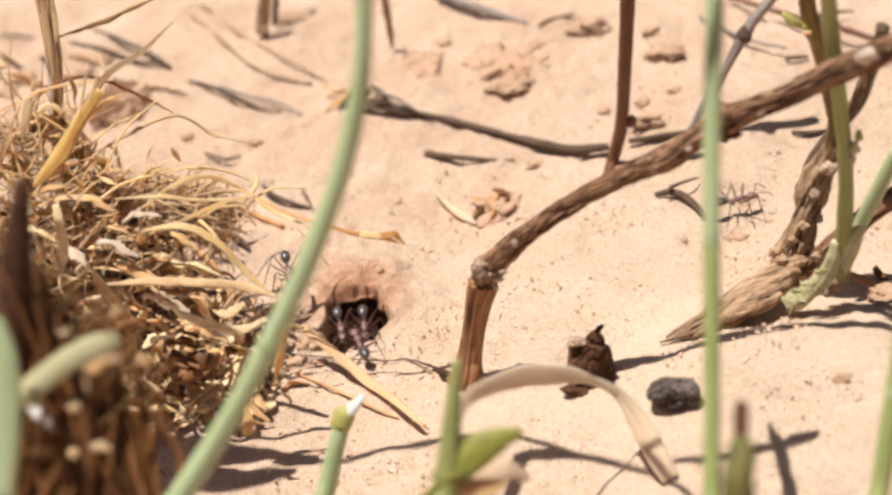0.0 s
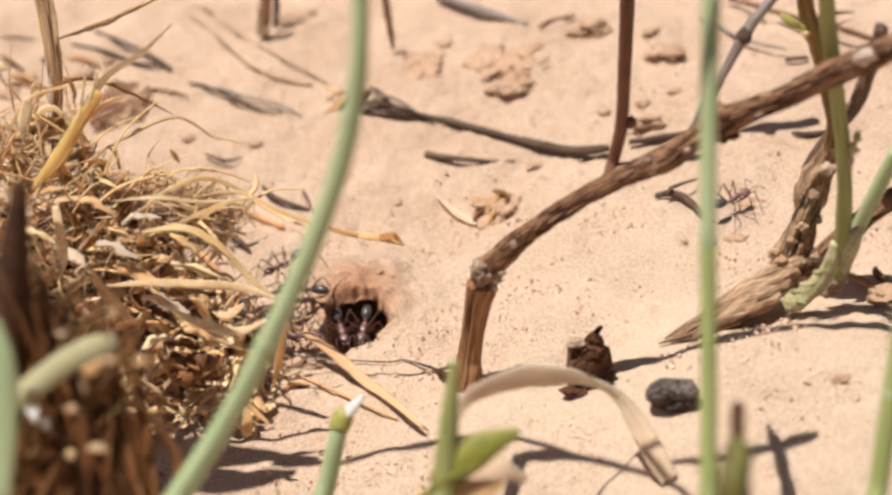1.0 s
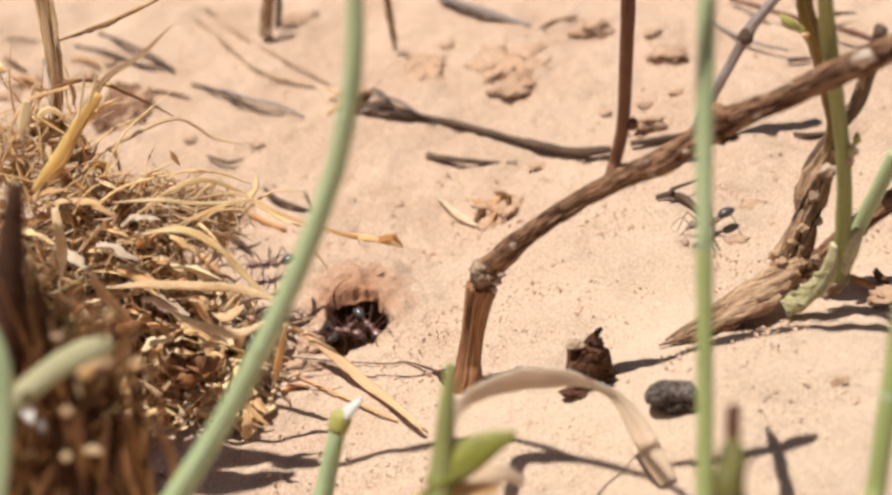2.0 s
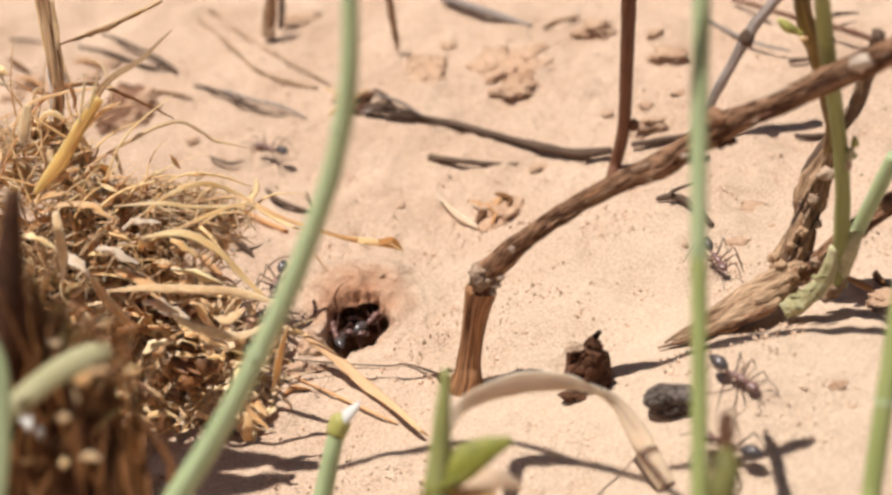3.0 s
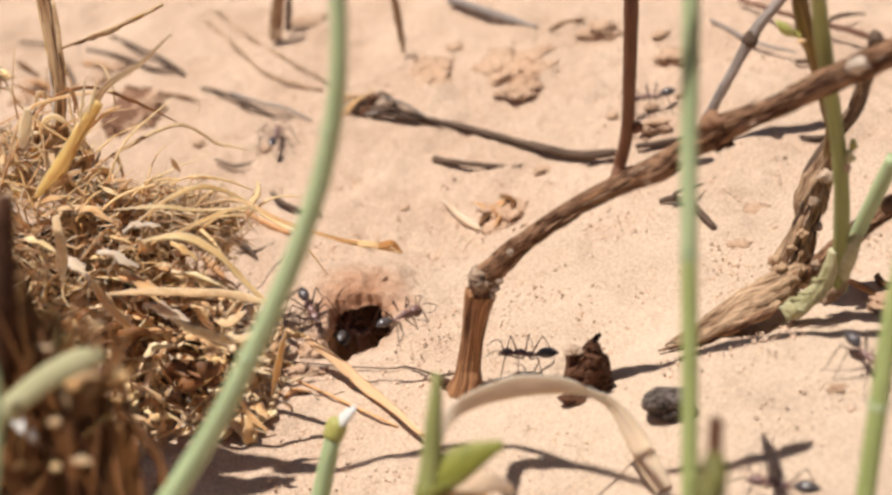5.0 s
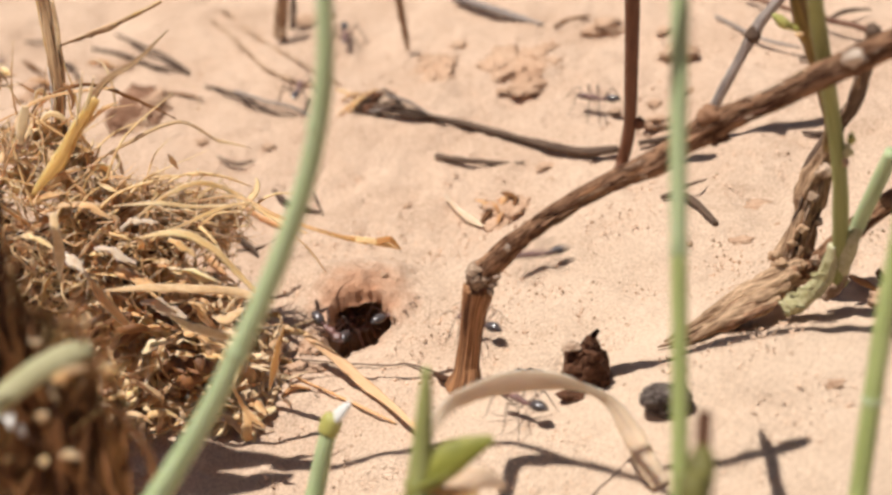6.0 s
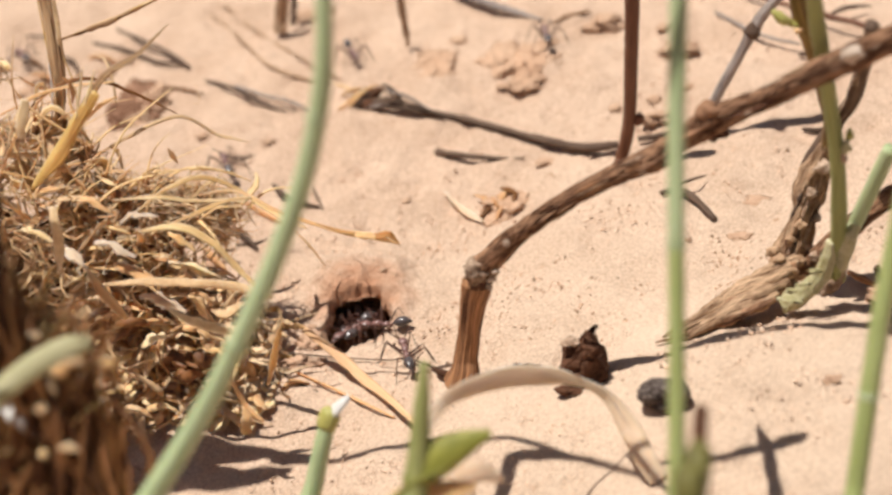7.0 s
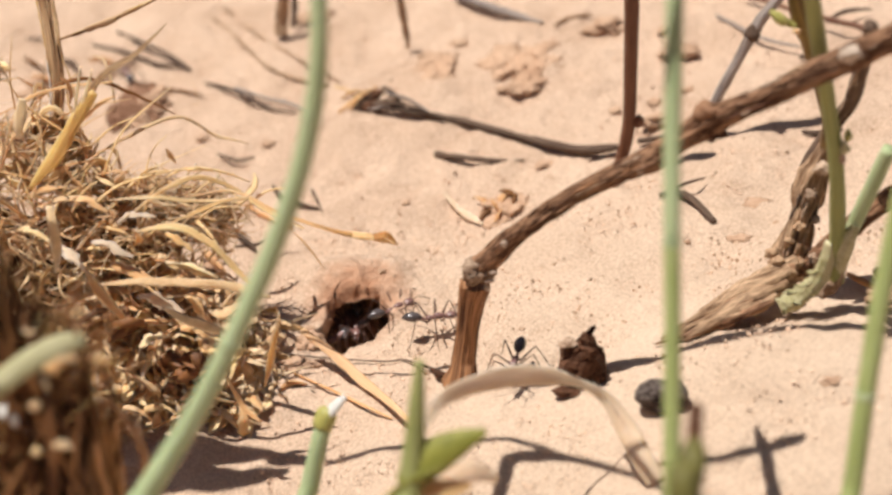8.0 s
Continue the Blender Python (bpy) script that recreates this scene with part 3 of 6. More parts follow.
    rod("shoot_base", [(0.06332, -0.01000, 0.02195), (0.06328, -0.01100, 0.02448), (0.06387, -0.01150, 0.02878), (0.06483, -0.01150, 0.03153)], [0.0008, 0.0012, 0.0012, 0.0008], SHOOT, s, "yellowish green sprouting shoot base", n=8, sides=18, ridges=0.35, rough=0.25, seed=32)
    rod("dry_sheath", [(0.06118, -0.00850, 0.01602), (0.06243, -0.00950, 0.01835), (0.06353, -0.01000, 0.02170), (0.06388, -0.01000, 0.02429)], [0.0007, 0.0009, 0.0008, 0.0003], KNOT, s, "brown dry sheath", n=8, sides=14, ridges=0.4, rough=0.4, seed=33)
    for i, p in enumerate([(0.05342, -0.01050, 0.01750), (0.05508, -0.01100, 0.01918), (0.05675, -0.01200, 0.02119), (0.05452, -0.01050, 0.01500), (0.05639, -0.01100, 0.01667), (0.05829, -0.01250, 0.02387)]):
        clump("bud_scale", p, (.0005 + .0003 * (i % 3), .0004, .0003 + .0002 * (i % 2)), SHOOT, s, "small pale bud scale", rough=0.7, detail=3, seed=i * 1.7 + 9, grain=0.25)
    for i, (p, size) in enumerate([((0.06176, -0.01300, 0.04685), 0.0009), ((0.06219, -0.01320, 0.04913), 0.0007), ((0.06157, -0.01300, 0.04504), 0.0006)]):
        clump("leaf_bud", p, (size * 0.8, size * 0.6, size * 1.3), (PALE, LEAF, KNOT)[i], s, rough=0.7, seed=34 + i, detail=3, grain=0.3)


shrub()

stick = rod("upright_stick", [(0.03411, 0.05402, 0.00164), (0.03715, 0.06400, 0.00092), (0.03926, 0.06400, 0.01055), (0.03999, 0.06400, 0.02397), (0.04056, 0.06400, 0.03924), (0.04075, 0.06400, 0.05832)], [0.0013, 0.0013, 0.0014, 0.0014, 0.0015, 0.0014], STICK, n=10, sides=14, rough=0.07, ridges=0.06, seed=41)
tagged(stick, "thin upright red-brown stick standing in sand", "stick")
clump("bud", (0.04124, 0.06350, 0.01157), (0.0012, 0.0010, 0.0014), STICK, stick, "dark red bud", rough=0.45, seed=42, detail=3)
tagged(clump("clod", (0.04712, 0.07542, 0.00444), (0.0034, 0.002, 0.0016), CLOD, rough=0.6, seed=43, detail=4, grain=0.25), "crumbly orange earth lump on sand", "clod")


# ---- stalks that stand before the nest ----
def stalk(pts, radii, mat, label, seed, joints=()):
    s = group_of("green_stalk", label, "plant stalk", group="green stalks")
    rod("stem", pts, radii, mat, s, n=12, sides=16, ridges=0.05, rough=0.04, seed=seed)
    for p, r in joints:
        rod("joint", [Vector(p) - Vector((0, 0, 0.0008)), p, Vector(p) + Vector((0, 0, 0.0008))], [r * 0.98, r * 1.1, r * 0.98], GREEN, s, "pale stalk joint", n=4, sides=16, seed=seed + 1)
    return s


stalk([on_sand(-0.043, -0.060, -0.003), (-0.04529, -0.07503, 0.03565), (-0.03781, -0.07090, 0.04380), (-0.03123, -0.06714, 0.05136), (-0.02501, -0.06382, 0.06003), (-0.01960, -0.06057, 0.06857), (-0.01535, -0.05773, 0.07647), (-0.01242, -0.05527, 0.08375), (-0.01058, -0.05284, 0.09095), (-0.00959, -0.04938, 0.09962), (-0.00937, -0.04565, 0.10866)],
      [0.0014, 0.0014, 0.0015, 0.00135, 0.00128, 0.00125, 0.0012, 0.00115, 0.00105, 0.001, 0.001], GREEN, "tall pale green stalk bending over, out of focus", 51, [((-0.01241, -0.05520, 0.08386), 0.00112), ((-0.02525, -0.06403, 0.05971), 0.00126)])
slender = stalk([(0.02714, -0.06381, 0.06769), (0.02841, -0.05684, 0.07872), (0.02964, -0.05114, 0.08813), (0.03002, -0.04928, 0.09150), (0.03029, -0.04801, 0.09407)],
      [0.00098, 0.00103, 0.00108, 0.00108, 0.00103], GREEN, "slender upright pale green stalk with joints", 52, [((0.02714, -0.06381, 0.06769), 0.00102)])
rod("lower_stem", [on_sand(0.0235, -0.093, -0.003), (0.02317, -0.08578, 0.03804), (0.02424, -0.07989, 0.04563), (0.02580, -0.07165, 0.05644), (0.02714, -0.06381, 0.06769)], [0.00103, 0.00103, 0.00101, 0.00098, 0.00098], YELLOWED, slender, "yellowish green lower stem", n=12, sides=16, ridges=0.05, rough=0.04, seed=52.5)
stalk([on_sand(0.052, -0.070, -0.003), (0.04624, -0.07530, 0.02824), (0.04776, -0.07173, 0.03531), (0.05004, -0.06669, 0.04458), (0.05284, -0.06097, 0.05488), (0.05657, -0.05460, 0.06615)], [0.0012] * 6, YELLOWED, "pale green stalk leaning outwards", 53, [((0.05004, -0.06669, 0.04458), 0.0012)])


def cut_stalk():
    s = group_of("cut_stalk", "short cut green stalk with a white dried tip", "plant stalk", group="green stalks")
    rod("stem", [on_sand(-0.024, -0.052, -0.002), (-0.02534, -0.04477, 0.00980), (-0.02324, -0.04110, 0.01527), (-0.02132, -0.03865, 0.02072), (-0.02003, -0.03665, 0.02370)], [0.0014, 0.0014, 0.0014, 0.0013, 0.0013], GREEN, s, n=8, sides=14, ridges=0.08, seed=55)
    rod("collar", [(-0.02059, -0.03737, 0.02262), (-0.01962, -0.03646, 0.02436), (-0.01912, -0.03602, 0.02503)], [0.0015, 0.00155, 0.0010], LEAF, s, "yellow-green collar", n=5, sides=12, rough=0.1, seed=56)
    rod("dry_tip", [(-0.01965, -0.03665, 0.02409), (-0.01821, -0.03651, 0.02577), (-0.01651, -0.03655, 0.02754)], [0.0010, 0.0012, 0.0006], WHITE_TIP, s, "white dried tip", n=6, sides=10, flat=0.55, rough=0.3, seed=57)


cut_stalk()


def sprout():
    s = group_of("sprout", "young green sprout with a folded leaf, out of focus", "sprout")
    rod("stem", [on_sand(-0.004, -0.075, -0.002), (-0.00746, -0.07309, 0.03289), (-0.00613, -0.06996, 0.03933), (-0.00496, -0.06725, 0.04513), (-0.00408, -0.06533, 0.04975), (-0.00329, -0.06353, 0.05422)], [0.0016, 0.0016, 0.0016, 0.0013, 0.0010, 0.0005], OLIVE, s, n=8, sides=12, ridges=0.1, seed=61)
    rod("leaf", [(-0.00703, -0.07023, 0.04067), (-0.00364, -0.06884, 0.04285), (-0.00000, -0.06831, 0.04466), (0.00376, -0.06811, 0.04599)], [0.0012, 0.0022, 0.0017, 0.0005], SPROUT, s, "folded yellow-green leaf", n=8, sides=12, flat=0.35, seed=62, lay=(0, -0.6, 0.8))
    rod("leaf", [(-0.00934, -0.06978, 0.03769), (-0.00600, -0.06994, 0.04025), (-0.00201, -0.06951, 0.04193), (0.00281, -0.06806, 0.04461)], [0.0010, 0.0016, 0.0012, 0.0003], SPROUT, s, n=8, sides=10, flat=0.3, seed=63, lay=(0, 0.8, 0.6))
    rod("leaf", [(-0.01095, -0.06920, 0.03491), (-0.00723, -0.06986, 0.03766), (-0.00226, -0.07033, 0.03894), (0.00129, -0.07012, 0.03939)], [0.0010, 0.0019, 0.0016, 0.0004], STRAW, s, "yellowed dying leaf", n=8, sides=10, flat=0.3, seed=64, lay=(0, -0.8, 0.6))
    rod("leaf", [(-0.00297, -0.06734, 0.03441), (-0.00122, -0.06511, 0.03597), (0.00181, -0.06399, 0.03597), (0.00471, -0.06335, 0.03347)], [0.0010, 0.0015, 0.0014, 0.0006], DRY_LEAF, s, "beige dying leaf", n=8, sides=10, flat=0.3, seed=65, lay=(0, -0.8, 0.6))


sprout()

LEAF_LINE = [(-0.00569, -0.06498, 0.04132), (-0.00285, -0.05301, 0.03769), (0.00056, -0.04576, 0.03425), (0.00677, -0.03903, 0.03017), (0.01299, -0.03542, 0.02683), (0.01836, -0.03339, 0.02291), (0.02191, -0.03285, 0.01941), (0.02450, -0.03549, 0.01563), (0.02637, -0.03945, 0.01256), (0.02807, -0.04201, 0.00980)]
curled = tagged(rod("curled_leaf", LEAF_LINE, [0.0005, 0.0009, 0.0012, 0.0016, 0.0014, 0.0007, 0.0010, 0.0016, 0.0018, 0.0014], DRY_LEAF, n=10, sides=12, flat=0.12, seed=66, lay=(0.05, -0.83, 0.52), hold=True, rough=0.1), "curled beige dry grass leaf arched over sand", "dry leaf")
rod("midrib", [Vector(p) + Vector((0, -0.0001, 0)) for p in LEAF_LINE], [0.0001] + [0.00012] * 8 + [0.0001], DRY_LEAF, curled, n=10, sides=6)


def bare_twig(name, pts, radii, mat, label, seed, arms=()):
    s = group_of(name, label, "twig")
    rod("stem", pts, radii, mat, s, n=8, sides=10, rough=0.25, ridges=0.15, seed=seed)
    for i, (a, r, m) in enumerate(arms):
        rod("arm", a, r, m, s, n=6, sides=8, rough=0.2, seed=seed + 2 + i)


bare_twig("stem_stub", [on_sand(0.02312, -0.102, -0.003), (0.02312, -0.09500, 0.05569), (0.02447, -0.09000, 0.05545), (0.02546, -0.08650, 0.05652), (0.02580, -0.08520, 0.05693)], [0.0015, 0.0015, 0.0015, 0.0014, 0.0008], STUB, "broken olive stem stub with a dark dry top", 71, [([(0.02573, -0.08560, 0.05648), (0.02635, -0.08300, 0.05733), (0.02684, -0.08100, 0.05797)], [0.0009, 0.0009, 0.0008], CHAR)])



leaning = rod("leaning_stick", [(0.05445, 0.06600, 0.00519), (0.05781, 0.06650, 0.01222), (0.06279, 0.06700, 0.02184), (0.06567, 0.06750, 0.02721), (0.06890, 0.06800, 0.03168), (0.07330, 0.06800, 0.03731)], [0.0010, 0.0011, 0.0011, 0.0014, 0.0012, 0.0012], GREY_TWIG, n=10, sides=14, rough=0.2, ridges=0.15, seed=10)
tagged(leaning, "thin grey weathered stick leaning in sand", "stick")
clump("twig_node", (0.06553, 0.06700, 0.02746), (0.0017, 0.0015, 0.0019), DARK_TWIG, leaning, "dark node", rough=0.3, seed=11, detail=3)


# ---- the dry grass tuft ----
def tuft():
    s = group_of("grass_tuft", "dense tuft of dry golden straw around a dark core", "dry grass")
    # a dark filler core stands in for shade in the heap's gaps
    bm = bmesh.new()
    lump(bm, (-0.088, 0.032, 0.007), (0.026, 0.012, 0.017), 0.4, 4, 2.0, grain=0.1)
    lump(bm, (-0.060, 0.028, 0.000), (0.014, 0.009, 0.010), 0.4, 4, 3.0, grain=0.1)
    part("heap_core", bm, HEAP_SHADE, s, "dark core for the shade inside the heap")
    rng = random.Random(21)
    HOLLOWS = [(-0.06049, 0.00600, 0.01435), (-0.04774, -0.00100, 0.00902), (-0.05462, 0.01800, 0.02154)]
    blades = [
        ([(-0.07019, 0.03400, 0.03782), (-0.06841, 0.03800, 0.04663), (-0.06896, 0.04400, 0.05742), (-0.06910, 0.04700, 0.06604)], [0.00105, 0.00125, 0.00120, 0.00115], REED, 2.2),
        ([(-0.07020, 0.03400, 0.03360), (-0.06852, 0.03800, 0.04431), (-0.06719, 0.04100, 0.05414), (-0.06718, 0.04400, 0.06167)], [0.00052, 0.00052, 0.00047, 0.00037], HUSK, 0.4),
        ([(-0.06734, 0.04100, 0.05348), (-0.06058, 0.04000, 0.05572), (-0.05737, 0.04000, 0.05649), (-0.05483, 0.04100, 0.05709), (-0.04732, 0.04200, 0.05962)], [0.00055, 0.00042, 0.00060, 0.00042, 0.00036], REED, 2.2),
        ([(-0.06289, 0.01400, 0.04668), (-0.05924, 0.01600, 0.05169), (-0.05470, 0.01800, 0.05655), (-0.04875, 0.02000, 0.05912), (-0.04303, 0.02200, 0.06296)], [0.00084, 0.00079, 0.00052, 0.00042, 0.00010], REED, 0.4),
        ([(-0.06928, 0.01000, 0.04091), (-0.06421, 0.01200, 0.04579), (-0.05998, 0.01300, 0.05073), (-0.05549, 0.01400, 0.05576)], [0.00105, 0.00126, 0.00110, 0.00063], GOLD, 0.45),
        ([(-0.07103, 0.03000, 0.04745), (-0.06618, 0.03300, 0.04875), (-0.06131, 0.03600, 0.04735), (-0.05563, 0.04200, 0.04018), (-0.05038, 0.04600, 0.03342)], [0.00030, 0.00036, 0.00036, 0.00036, 0.00012], DEAD_SHADED, 0.9),
        ([(-0.06313, 0.03000, 0.03489), (-0.05755, 0.03600, 0.03514), (-0.05131, 0.04200, 0.03473), (-0.04781, 0.04600, 0.03189), (-0.04464, 0.05000, 0.02599), (-0.03871, 0.05300, 0.02153)], [0.00036, 0.00040, 0.00036, 0.00038, 0.00050, 0.00012], REED, 0.9),
        ([(-0.07594, 0.02000, 0.04245), (-0.07145, 0.02400, 0.04982), (-0.06561, 0.03000, 0.04934), (-0.05746, 0.03400, 0.04750)], [0.00026, 0.00032, 0.00032, 0.00021], CHAFF, 0.6),
        ([(-0.07968, 0.05000, 0.04285), (-0.07464, 0.04500, 0.04248), (-0.06822, 0.04000, 0.04416)], [0.00026, 0.00032, 0.00021], DEAD_SHADED, 0.6),
        ([(-0.05975, 0.01300, 0.05178), (-0.05856, 0.01400, 0.05536), (-0.05702, 0.01500, 0.06021)], [0.00030, 0.00026, 0.00010], STRAW, 0.8),
        ([(-0.05873, 0.01300, 0.05220), (-0.05690, 0.01400, 0.05571), (-0.05524, 0.01500, 0.05940)], [0.00030, 0.00030, 0.00010], STRAW, 0.8),
        ([(-0.05906, 0.01300, 0.05063), (-0.05532, 0.01400, 0.05341), (-0.05247, 0.01500, 0.05416)], [0.00036, 0.00036, 0.00012], CHAFF, 0.8),
        ([(-0.06182, 0.02000, 0.05112), (-0.06146, 0.02100, 0.05251), (-0.06201, 0.02200, 0.05422), (-0.06320, 0.02300, 0.05469)], [0.00030, 0.00034, 0.00030, 0.00016], DEAD_SHADED, 0.8),
        ([(-0.06885, 0.01000, 0.05073), (-0.06793, 0.01100, 0.05380), (-0.06684, 0.01200, 0.05681)], [0.00084, 0.00095, 0.00052], HUSK, 0.4),
        ([(-0.05500, 0.01200, 0.03223), (-0.04746, 0.01300, 0.03651), (-0.04152, 0.01400, 0.03750), (-0.03624, 0.01500, 0.03396), (-0.03082, 0.01300, 0.02990), (-0.02456, 0.00900, 0.02821)], [0.00032, 0.00042, 0.00042, 0.00037, 0.00037, 0.00021], STRAW, 0.5),
        ([(-0.04471, 0.01200, 0.03508), (-0.03619, 0.01400, 0.03400), (-0.02869, 0.01100, 0.03069), (-0.01922, 0.00800, 0.02764), (-0.01346, 0.00660, 0.02670), (-0.00854, 0.00620, 0.02483)], [0.00021, 0.00026, 0.00030, 0.00038, 0.00060, 0.00021], CHAFF, 0.6),
        ([(-0.05671, 0.01000, 0.03717), (-0.04907, 0.01000, 0.03685), (-0.04276, 0.01100, 0.03468), (-0.03421, 0.01200, 0.03351)], [0.00032, 0.00037, 0.00032, 0.00021], STRAW, 0.5),
        ([(-0.04780, 0.00800, 0.03223), (-0.04164, 0.00800, 0.03438), (-0.03707, 0.00800, 0.03590), (-0.03282, 0.00900, 0.03557)], [0.00032, 0.00037, 0.00032, 0.00021], STRAW, 0.5),
        ([(-0.02698, 0.00900, 0.02850), (-0.02442, 0.00800, 0.02530), (-0.02215, 0.00700, 0.02114)], [0.00016, 0.00021, 0.00010], CHAFF, 0.6),
        ([(-0.04659, 0.01600, 0.04279), (-0.04607, 0.01600, 0.04138), (-0.04540, 0.01600, 0.03960)], [0.00032, 0.00047, 0.00010], CHAFF, 0.4),
        ([(-0.05950, 0.00000, 0.02687), (-0.05150, -0.00200, 0.02789), (-0.04396, -0.00300, 0.02744), (-0.03664, -0.00300, 0.02595), (-0.03031, -0.00400, 0.02354)], [0.00040, 0.00060, 0.00070, 0.00070, 0.00035], HUSK, 0.5),
        ([(-0.05208, 0.00500, 0.03356), (-0.04521, 0.00400, 0.03419), (-0.03994, 0.00300, 0.03113), (-0.03583, 0.00100, 0.02618), (-0.03206, -0.00100, 0.02180)], [0.00052, 0.00063, 0.00058, 0.00052, 0.00032], STRAW, 0.5),
        ([(-0.04746, -0.00800, 0.02653), (-0.04321, -0.00900, 0.02383), (-0.03707, -0.00900, 0.02128), (-0.03214, -0.00900, 0.02301)], [0.00052, 0.00073, 0.00068, 0.00032], HUSK, 0.4),
        ([(-0.04304, 0.00500, 0.01572), (-0.04056, 0.00400, 0.01528), (-0.03742, 0.00500, 0.01662)], [0.00050, 0.00100, 0.00030], HUSK, 0.3),
        ([(-0.06010, -0.00200, 0.03184), (-0.05796, -0.00500, 0.02911), (-0.05448, -0.00700, 0.02433)], [0.00042, 0.00084, 0.00052], CHAFF, 0.4),
        ([(-0.06430, -0.00400, 0.03261), (-0.06373, -0.00200, 0.03568), (-0.06385, 0.00000, 0.03938), (-0.06421, 0.00200, 0.04199)], [0.00052, 0.00079, 0.00084, 0.00052], HUSK, 0.4),
        ([(-0.03279, -0.01200, 0.01103), (-0.03133, -0.01100, 0.01492), (-0.03007, -0.01000, 0.01878), (-0.02846, -0.00900, 0.02254)], [0.00042, 0.00058, 0.00052, 0.00016], ORANGE, 0.4),
        ([(-0.03842, -0.01400, 0.01707), (-0.03642, -0.01600, 0.01119), (-0.03344, -0.01800, 0.00856)], [0.00032, 0.00047, 0.00026], CHAFF, 0.5),
        ([(-0.02262, 0.00800, 0.02960), (-0.01890, 0.00750, 0.02793), (-0.01509, 0.00700, 0.02685), (-0.01236, 0.00650, 0.02661), (-0.01035, 0.00600, 0.02717), (-0.00928, 0.00600, 0.02609), (-0.00862, 0.00580, 0.02483)], [0.00028, 0.00030, 0.00034, 0.00062, 0.00058, 0.00038, 0.00003], ORANGE, 0.35),
    ]
    for i, (pts, radii, mat, flat) in enumerate(blades):
        radii = [radii[0] * 0.35] + radii[1:]
        rod("blade", pts, radii, mat, s, "" if mat is STRAW else "faded dry blade", n=8, sides=16, flat=flat * 0.35, rough=0.10, ridges=0.40, fold=5.0, seed=i * 1.3, lay=(0.2, -0.7, 0.6), wave=0.25)
    # sheaths that cling to the tall reed, and the scales on its side branch
    reed = spline([(-0.07019, 0.03400, 0.03782), (-0.06841, 0.03800, 0.04663), (-0.06896, 0.04400, 0.05742), (-0.06910, 0.04700, 0.06604)], 6)
    for i, (a, b, across, w, mat) in enumerate([(1, 9, -0.0012, 0.00032, WHITE_TIP), (0, 12, -0.0006, 0.00028, HUSK), (4, 17, 0.0012, 0.00030, DEAD_SHADED), (2, 14, 0.0004, 0.00022, DEAD_SHADED), (8, 18, -0.0011, 0.00024, GOLD), (0, 7, 0.0010, 0.00040, REED)]):
        side = Vector((across, -0.0009, 0))
        rod("sheath", [reed[a] + side, reed[(a + b) // 2] + side * 1.05, reed[b] + side], [w * 0.5, w, w * 0.4], mat, s, "sheath clinging to the tall reed", n=8, sides=8, flat=0.5, rough=0.4, seed=i * 1.1)
    branch = spline([(-0.06734, 0.04100, 0.05348), (-0.06058, 0.04000, 0.05572), (-0.05737, 0.04000, 0.05649), (-0.05483, 0.04100, 0.05709), (-0.04732, 0.04200, 0.05962)], 5)
    own = random.Random(47)
    for i in range(12):
        k = own.randrange(1, len(branch) - 3)
        off = Vector((0, -0.0003, own.uniform(-0.0003, 0.0004)))
        w = own.uniform(0.00016, 0.0003)
        rod("scale", [branch[k] + off * 0.8, branch[k + 1] + off * 1.3, branch[k + 2] + off], [w * 0.4, w, w * 0.5], (GOLD, DEAD_SHADED, REED, DEAD_SHADED)[i % 4], s, n=4, sides=6, flat=0.6, rough=0.6, seed=i * 1.3)
    for i, (a, b) in enumerate([((-0.0745, 0.036, 0.0385), (-0.0703, 0.040, 0.0505)), ((-0.0660, 0.036, 0.0400), (-0.0668, 0.039, 0.0510)), ((-0.0770, 0.036, 0.0400), (-0.0725, 0.038, 0.0452)), ((-0.0715, 0.034, 0.0360), (-0.0755, 0.036, 0.0430))]):
        a, b = Vector(a), Vector(b)
        rod("strand", [a, a.lerp(b, 0.5) + Vector((0.0006, 0, 0.0004)), b], [0.0003, 0.00028, 0.0001], (REED, GOLD, DEAD_SHADED, REED)[i], s, n=5, sides=6, flat=0.5, rough=0.3, seed=i + 0.3)
    # broad ragged scraps of leaf on the front of the heap
    for i, (a, b, w) in enumerate([((-0.05706, 0.00300, 0.02891), (-0.04862, 0.00000, 0.02493), .0016), ((-0.05390, 0.00200, 0.02235), (-0.04582, -0.00100, 0.02017), .0017), ((-0.04837, 0.00400, 0.02715), (-0.03968, 0.00300, 0.02370), .0014), ((-0.04813, 0.00300, 0.01413), (-0.04082, 0.00100, 0.01135), .0015), ((-0.05972, 0.00400, 0.03284), (-0.05288, 0.00200, 0.03025), .0014), ((-0.05596, 0.00200, 0.01151), (-0.04997, 0.00100, 0.01403), .0013), ((-0.04622, 0.00400, 0.01993), (-0.04313, 0.00200, 0.01587), .0013), ((-0.06540, 0.00400, 0.03295), (-0.06076, 0.00000, 0.02994), .0015), ((-0.07107, 0.00400, 0.03706), (-0.06561, 0.00200, 0.03490), .0014), ((-0.06326, 0.01000, 0.03795), (-0.05672, 0.00800, 0.03594), .0013), ((-0.05576, 0.00800, 0.03352), (-0.04891, 0.00800, 0.03409), .0012), ((-0.04811, 0.00800, 0.03052), (-0.04357, 0.00600, 0.02779), .0011), ((-0.06966, 0.01000, 0.03926), (-0.06464, 0.01000, 0.04037), .0012)]):
        a, b = Vector(a), Vector(b)
        rise = Vector((0, 0, rng.uniform(0.0004, 0.0014)))
